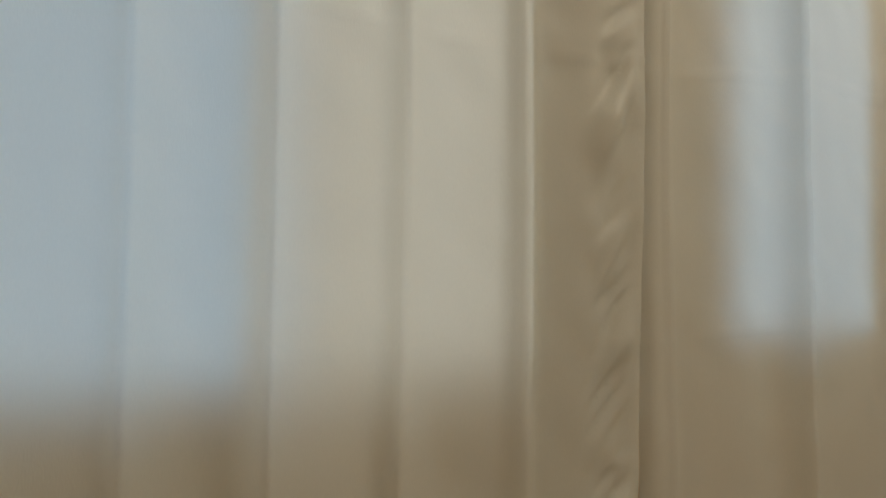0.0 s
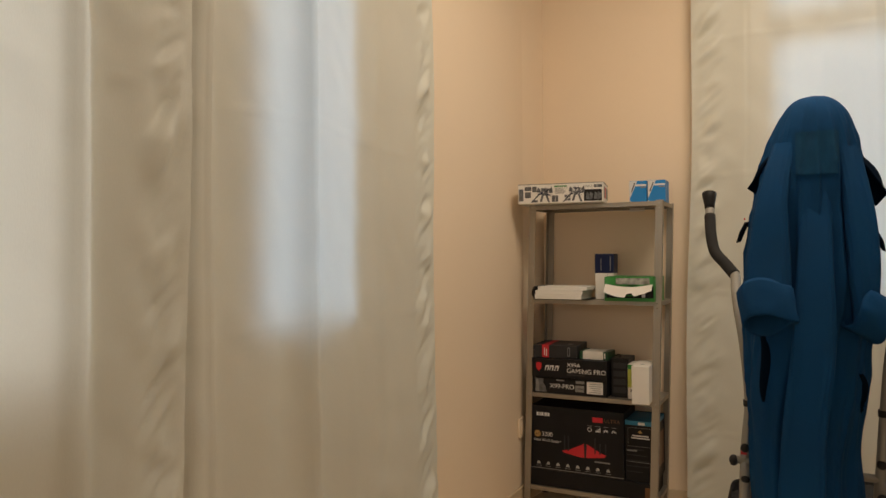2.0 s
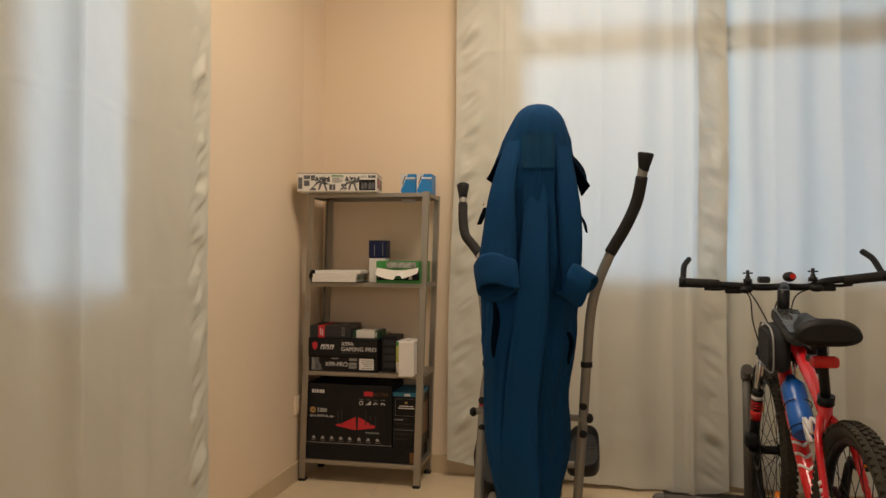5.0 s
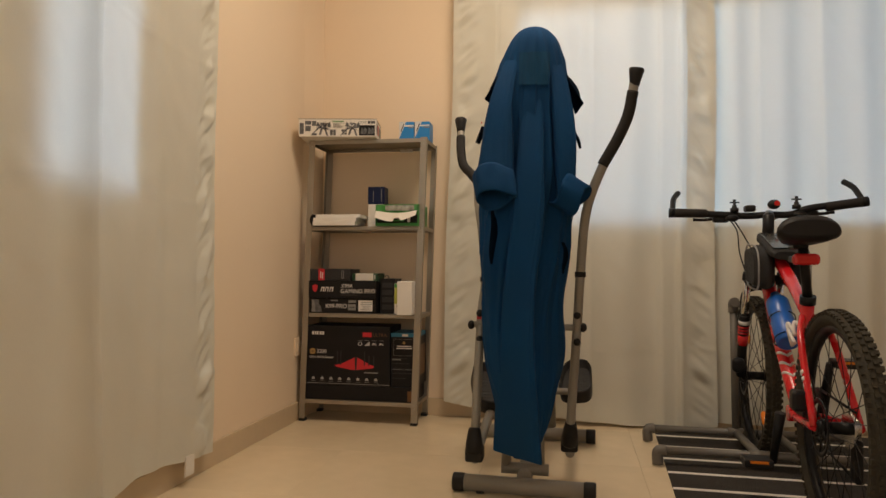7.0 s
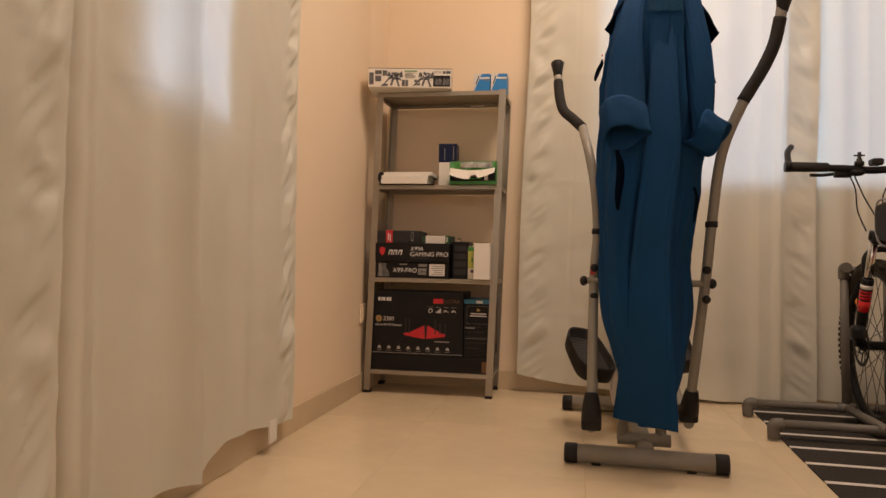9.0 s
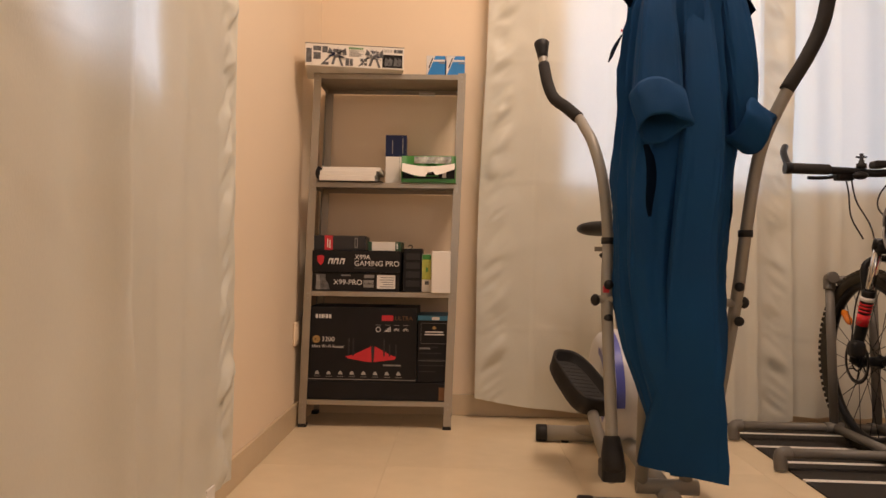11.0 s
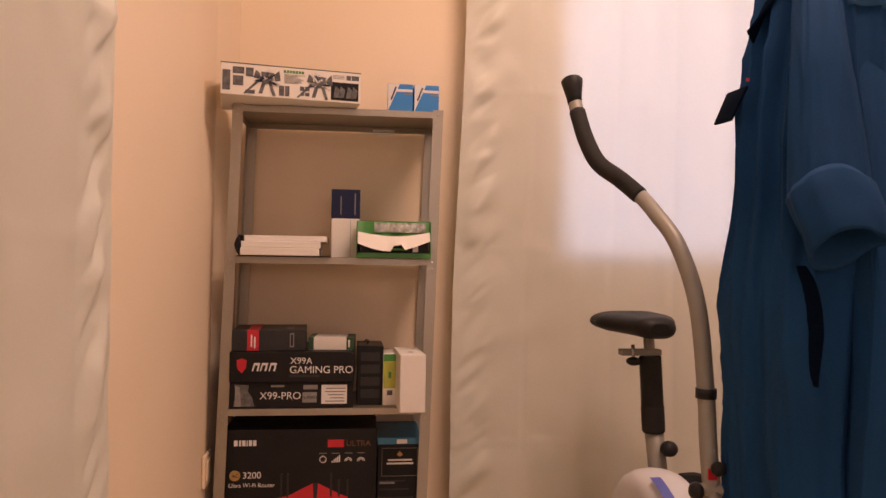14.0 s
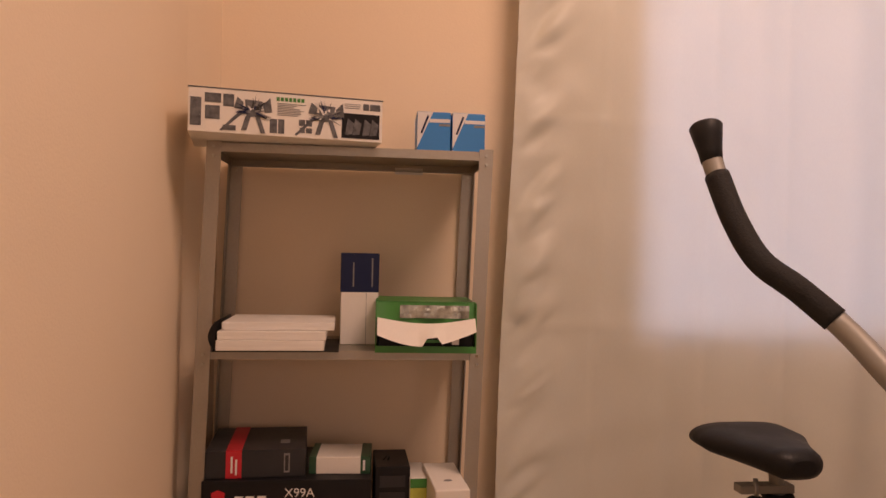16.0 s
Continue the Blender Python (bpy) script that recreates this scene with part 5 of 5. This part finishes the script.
for E, s in ((LE, 1), (RE, -1)):
    d = (BC - E).normalized()
    bp("grip", tube((E, E + d * 0.004, E + d * 0.128, E + d * 0.132), [0.016, 0.0185, 0.0175, 0.015], 14), "foam", bars, "black rubber grip")
    bp("end_clamp", tube((E - d * 0.016, E + d * 0.006), 0.0195, 14), "bike_black", bars)
    bp("bar_end", tube(spline((E, E + Vector((0.004 * s, 0.035, 0.03)), E + Vector((0.012 * s, 0.075, 0.065)), E + Vector((0.034 * s, 0.115, 0.092))), 6), 0.0115, 12), "bike_black", bars, "curved black bar end")
    bp("brake_lever", tube(spline((E + d * 0.175 + Vector((0, 0.01, -0.012)), E + d * 0.16 + Vector((0, 0.045, -0.018)), E + d * 0.125 + Vector((0, 0.055, -0.022)), E + d * 0.085 + Vector((0, 0.055, -0.022))), 6), 0.0065, 8), "bike_black", bars)
    bp("brake_body", box(*sorted(((E + d * 0.155).x, (E + d * 0.215).x)), (E + d * 0.18).y - 0.005, (E + d * 0.18).y + 0.03, (E + d * 0.18).z - 0.035, (E + d * 0.18).z - 0.006, 0.008, seg=3), "bike_black", bars)
    bp("shifter", ball(E + d * 0.225 + Vector((0, -0.012, -0.018)), 0.020, (1.3, 0.9, 0.7)), "bike_black", bars)
    m = E + d * 0.235
    own = tube((m + Vector((0, 0, 0.008)), m + Vector((0, 0, 0.024)), m + Vector((0, 0, 0.026)), m + Vector((0, 0, 0.034)), m + Vector((0, 0, 0.036)), m + Vector((0, 0, 0.058))), [0.016, 0.016, 0.009, 0.009, 0.006, 0.006], 12)
    for q in range(4):
        a = math.pi * q / 2
        tube((m + Vector((0, 0, 0.046)), m + Vector((0.018 * math.cos(a), 0.018 * math.sin(a), 0.046))), 0.003, 6, bm=own)
    bp("lamp_mount", own, "black_plastic", bars, "black plastic lamp mount")
bp("cycle_computer", box(1.965, 2.005, -0.575, -0.525, 0.995, 1.020, 0.008, seg=3), "black_plastic", bars)
bell = bp("bell", ball((2.066, -0.59, 1.020), 0.024, (1, 1, 0.8)), "black_plastic", bars)
bp("bell_button", tube(((2.072, -0.618, 1.022), (2.072, -0.608, 1.022)), 0.010, 14), "tail", bell, "red button")
for pts in (((1.905, -0.49, 0.985), (1.965, -0.40, 0.93), (1.975, -0.40, 0.84), (1.985, -0.46, 0.76)), ((1.925, -0.49, 0.985), (2.0, -0.385, 0.90), (2.035, -0.42, 0.80), (2.0, -0.5, 0.70), (1.965, -0.46, 0.55), (1.968, -0.42, 0.40)),
            ((2.22, -0.55, 0.99), (2.14, -0.42, 0.95), (2.10, -0.46, 0.87), (2.06, -0.56, 0.80)), ((2.20, -0.55, 0.99), (2.10, -0.44, 0.97), (2.05, -0.43, 0.88), (2.045, -0.58, 0.78))):
    bp("cable", tube(spline(pts, 8), 0.0028, 7), "black_plastic", bars)
# bag over the top tube
own = bmesh.new()
for s in (-1, 1):
    rings = []
    for i in range(7):
        t = i / 6
        x = BX + 0.006 + s * (0.028 + 0.068 * t)
        k = 0.86 + 0.14 * math.sin(math.pi * min(1, t * 1.4)) - 0.10 * max(0, t - 0.7) / 0.3
        rings.append([(x, -0.752 + k * 0.108 * math.copysign(abs(math.cos(a)) ** 0.6, math.cos(a)), 0.775 + k * 0.080 * math.copysign(abs(math.sin(a)) ** 0.6, math.sin(a)) + 0.018 * math.cos(a)) for a in (2 * math.pi * j / 32 for j in range(32))])
    loft(rings, caps=True, bm=own)
bag = bp("frame_bag", own, "bag", label="black frame bag with two side pouches")
for s in (-1, 1):
    bp("piping", tube([(BX + 0.006 + s * 0.085, -0.752 + 0.108 * math.copysign(abs(math.cos(a)) ** 0.6, math.cos(a)), 0.775 + 0.080 * math.copysign(abs(math.sin(a)) ** 0.6, math.sin(a)) + 0.018 * math.cos(a)) for a in (2 * math.pi * j / 40 for j in range(41))], 0.0035, 6), "piping", bag, "grey reflective piping")
rings = []
for i in range(8):
    t = i / 7
    k = 0.8 if i in (0, 7) else 1
    rings.append([(BX + k * 0.052 * math.copysign(abs(math.cos(a)) ** 0.6, math.cos(a)), -0.925 + 0.265 * t, 0.812 + 0.080 * t + k * 0.018 * math.copysign(abs(math.sin(a)) ** 0.6, math.sin(a))) for a in (2 * math.pi * j / 24 for j in range(24))])
bp("phone_pouch", loft(rings, caps=True), "bag", bag)
bp("clear_window", sheet((BX - 0.040, -0.900, 0.8395), (BX + 0.040, -0.900, 0.8395), (BX + 0.040, -0.690, 0.9025), (BX - 0.040, -0.690, 0.9025), (0, 0, 0.006), 8, 0.002), "clear", bag, "clear phone window")
# bottle
d = (HB - BB).normalized()
nb = Vector((0, d.z, -d.y)).normalized() * -1
if nb.z < 0:
    nb = -nb
c0 = BB.lerp(HB, 0.34) + nb * 0.066
own = tube([c0 + d * q for q in (0, 0.006, 0.06, 0.105, 0.122, 0.142, 0.192, 0.206, 0.214, 0.235)], [0.033, 0.039, 0.040, 0.039, 0.035, 0.039, 0.039, 0.031, 0.021, 0.016], 20)
BO = SHIFT + Vector((-0.016, 0, 0.014))
bottle = tagged(part("water_bottle", own, "bottle", None, shift=-BO), "blue plastic water bottle with white marking in a cage", "bottle")
for j, (u, q) in enumerate(((0.06, 0.5), (0.075, -0.2), (0.05, -0.5))):
    a = c0 + d * u
    part("marking", tube([a + (Vector((-1, 0, 0)) * math.cos(q + 0.12 * k) + nb * math.sin(q + 0.12 * k)) * 0.0395 + d * 0.05 * math.sin(k * 0.5) for k in range(8)], 0.0060, 6), "white_print", bottle, "white marking")
for q in (0.02, 0.115):
    bp("cage_wire", tube([c0 + d * q + (Vector((-1, 0, 0)) * math.cos(a) + nb * math.sin(a)) * 0.0435 + Vector((-0.006, 0, 0.012)) for a in (-math.pi * 0.9 + math.pi * 1.8 * k / 16 - math.pi / 2 for k in range(17))], 0.002, 6), "bike_black")
# seat post, saddle, lamp
up = (SC - BB).normalized()
bp("seat_clamp", tube((SC - up * 0.012, SC + up * 0.014), 0.0235, 16), "bike_black")
up = (up + Vector((-0.13, 0, 0))).normalized()
bp("seat_post", tube((SC, SC + up * 0.175), 0.0145, 14), "bike_black")
SD = SC + up * 0.188
SX = SD.x - 0.012
bp("saddle_clamp", box(SX - 0.022, SX + 0.022, SD.y - 0.03, SD.y + 0.03, SD.z - 0.022, SD.z + 0.012, 0.006), "bike_black")
rings = []
for i in range(13):
    t = i / 12
    y = SD.y - 0.13 + 0.275 * t
    wd = 0.026 + 0.066 * max(0, 1 - t / 0.6) ** 0.5 if t > 0.02 else 0.078
    hh = 0.043 if 0 < i < 12 else 0.024
    rings.append([(SX + wd * math.copysign(abs(math.cos(a)) ** 0.75, math.cos(a)), y, SD.z + 0.034 - 0.012 * math.sin(math.pi * t) + hh * (math.sin(a) if math.sin(a) > 0 else 0.8 * math.sin(a)) - 0.006 * (math.cos(a) ** 2)) for a in (2 * math.pi * j / 28 for j in range(28))])
bp("saddle", loft(rings, caps=True), "vinyl", label="black padded saddle")
tl = bp("tail_light", box(SX - 0.030, SX + 0.046, SD.y - 0.062, SD.y - 0.03, 0.778, 0.812, 0.012, seg=3), "tail", label="red tail light")
bp("lamp_bracket", box(SX - 0.020, SX + 0.020, SD.y - 0.04, SD.y + 0.04, 0.786, 0.806, 0.004), "black_plastic", tl)
# drive train
cr = bp("chainring", loft([[(BX + 0.050 + dx, BB.y + r * math.cos(a), BB.z + r * math.sin(a)) for dx, r in ((-0.002, 0.055), (-0.002, 0.085), (0.002, 0.085), (0.002, 0.055))] for a in (2 * math.pi * i / 44 for i in range(45))]), "bike_black")
for s, a in ((-1, 4.9), (1, 4.9 - math.pi)):
    e0 = Vector((BX + s * 0.062, BB.y, BB.z))
    e1 = Vector((BX + s * 0.078, BB.y + 0.172 * math.cos(a), BB.z + 0.172 * math.sin(a)))
    arm = bp("crank_arm", tube((e0, e1), [0.017, 0.012], 10), "bike_black")
    pd = bp("pedal", box(e1.x + s * 0.02 - 0.045 + s * 0.03, e1.x + s * 0.02 + 0.045 + s * 0.03, e1.y - 0.04, e1.y + 0.04, e1.z - 0.013, e1.z + 0.013, 0.005), "black_plastic", arm)
    bp("pedal_reflector", box(e1.x + s * 0.05 - 0.028, e1.x + s * 0.05 + 0.028, e1.y - 0.0425, e1.y - 0.039, e1.z + 0.002, e1.z + 0.010), "amber", pd, "amber pedal reflector")
own = bmesh.new()
for i, r in enumerate((0.055, 0.048, 0.042, 0.036, 0.030, 0.025)):
    tube(((BX + 0.026 + i * 0.005, BR, AX), (BX + 0.028 + i * 0.005, BR, AX)), r, 24, bm=own)
bp("sprockets", own, "chrome", rw, "steel sprocket cluster")
bp("derailleur", box(BX + 0.040, BX + 0.062, BR - 0.015, BR + 0.03, AX - 0.15, AX - 0.03, 0.008, seg=3), "bike_black")
own = tube(((BX + 0.050, BB.y, BB.z + 0.085), (BX + 0.045, BR, AX + 0.045)), 0.004, 6)
tube(((BX + 0.050, BB.y, BB.z - 0.085), (BX + 0.045, BR + 0.01, AX - 0.14)), 0.004, 6, bm=own)
bp("chain", own, "bike_black")
bp("brake_caliper", box(BX - 0.10, BX - 0.055, BR + 0.05, BR + 0.10, AX + 0.03, AX + 0.09, 0.01, seg=3), "bike_black", rw)

# ---- floor tiles ----
TS = 0.60
mesh_tile = None
rt = random.Random(7)
for i in range(-1, 8):
    for j in range(-10, 2):
        x0, x1 = max(XL, 0.36 + (i - 1) * TS), min(XR, 0.36 + i * TS - 0.0006)
        y0, y1 = max(YF, 0.10 + (j - 1) * TS), min(YB, 0.10 + j * TS - 0.0006)
        if x1 - x0 < 0.01 or y1 - y0 < 0.01:
            continue
        whole = abs(x1 - x0 - TS + 0.0006) < 1e-6 and abs(y1 - y0 - TS + 0.0006) < 1e-6
        if whole and mesh_tile:
            ob = new("tile", mesh_tile)
        else:
            own = box(0, x1 - x0, 0, y1 - y0, -0.008, 0)
            ob = part("tile", own, "tile", None)
            if whole:
                mesh_tile = ob.data
        ob.location = (x0, y0, rt.uniform(-0.0002, 0))
        ob.parent = floor
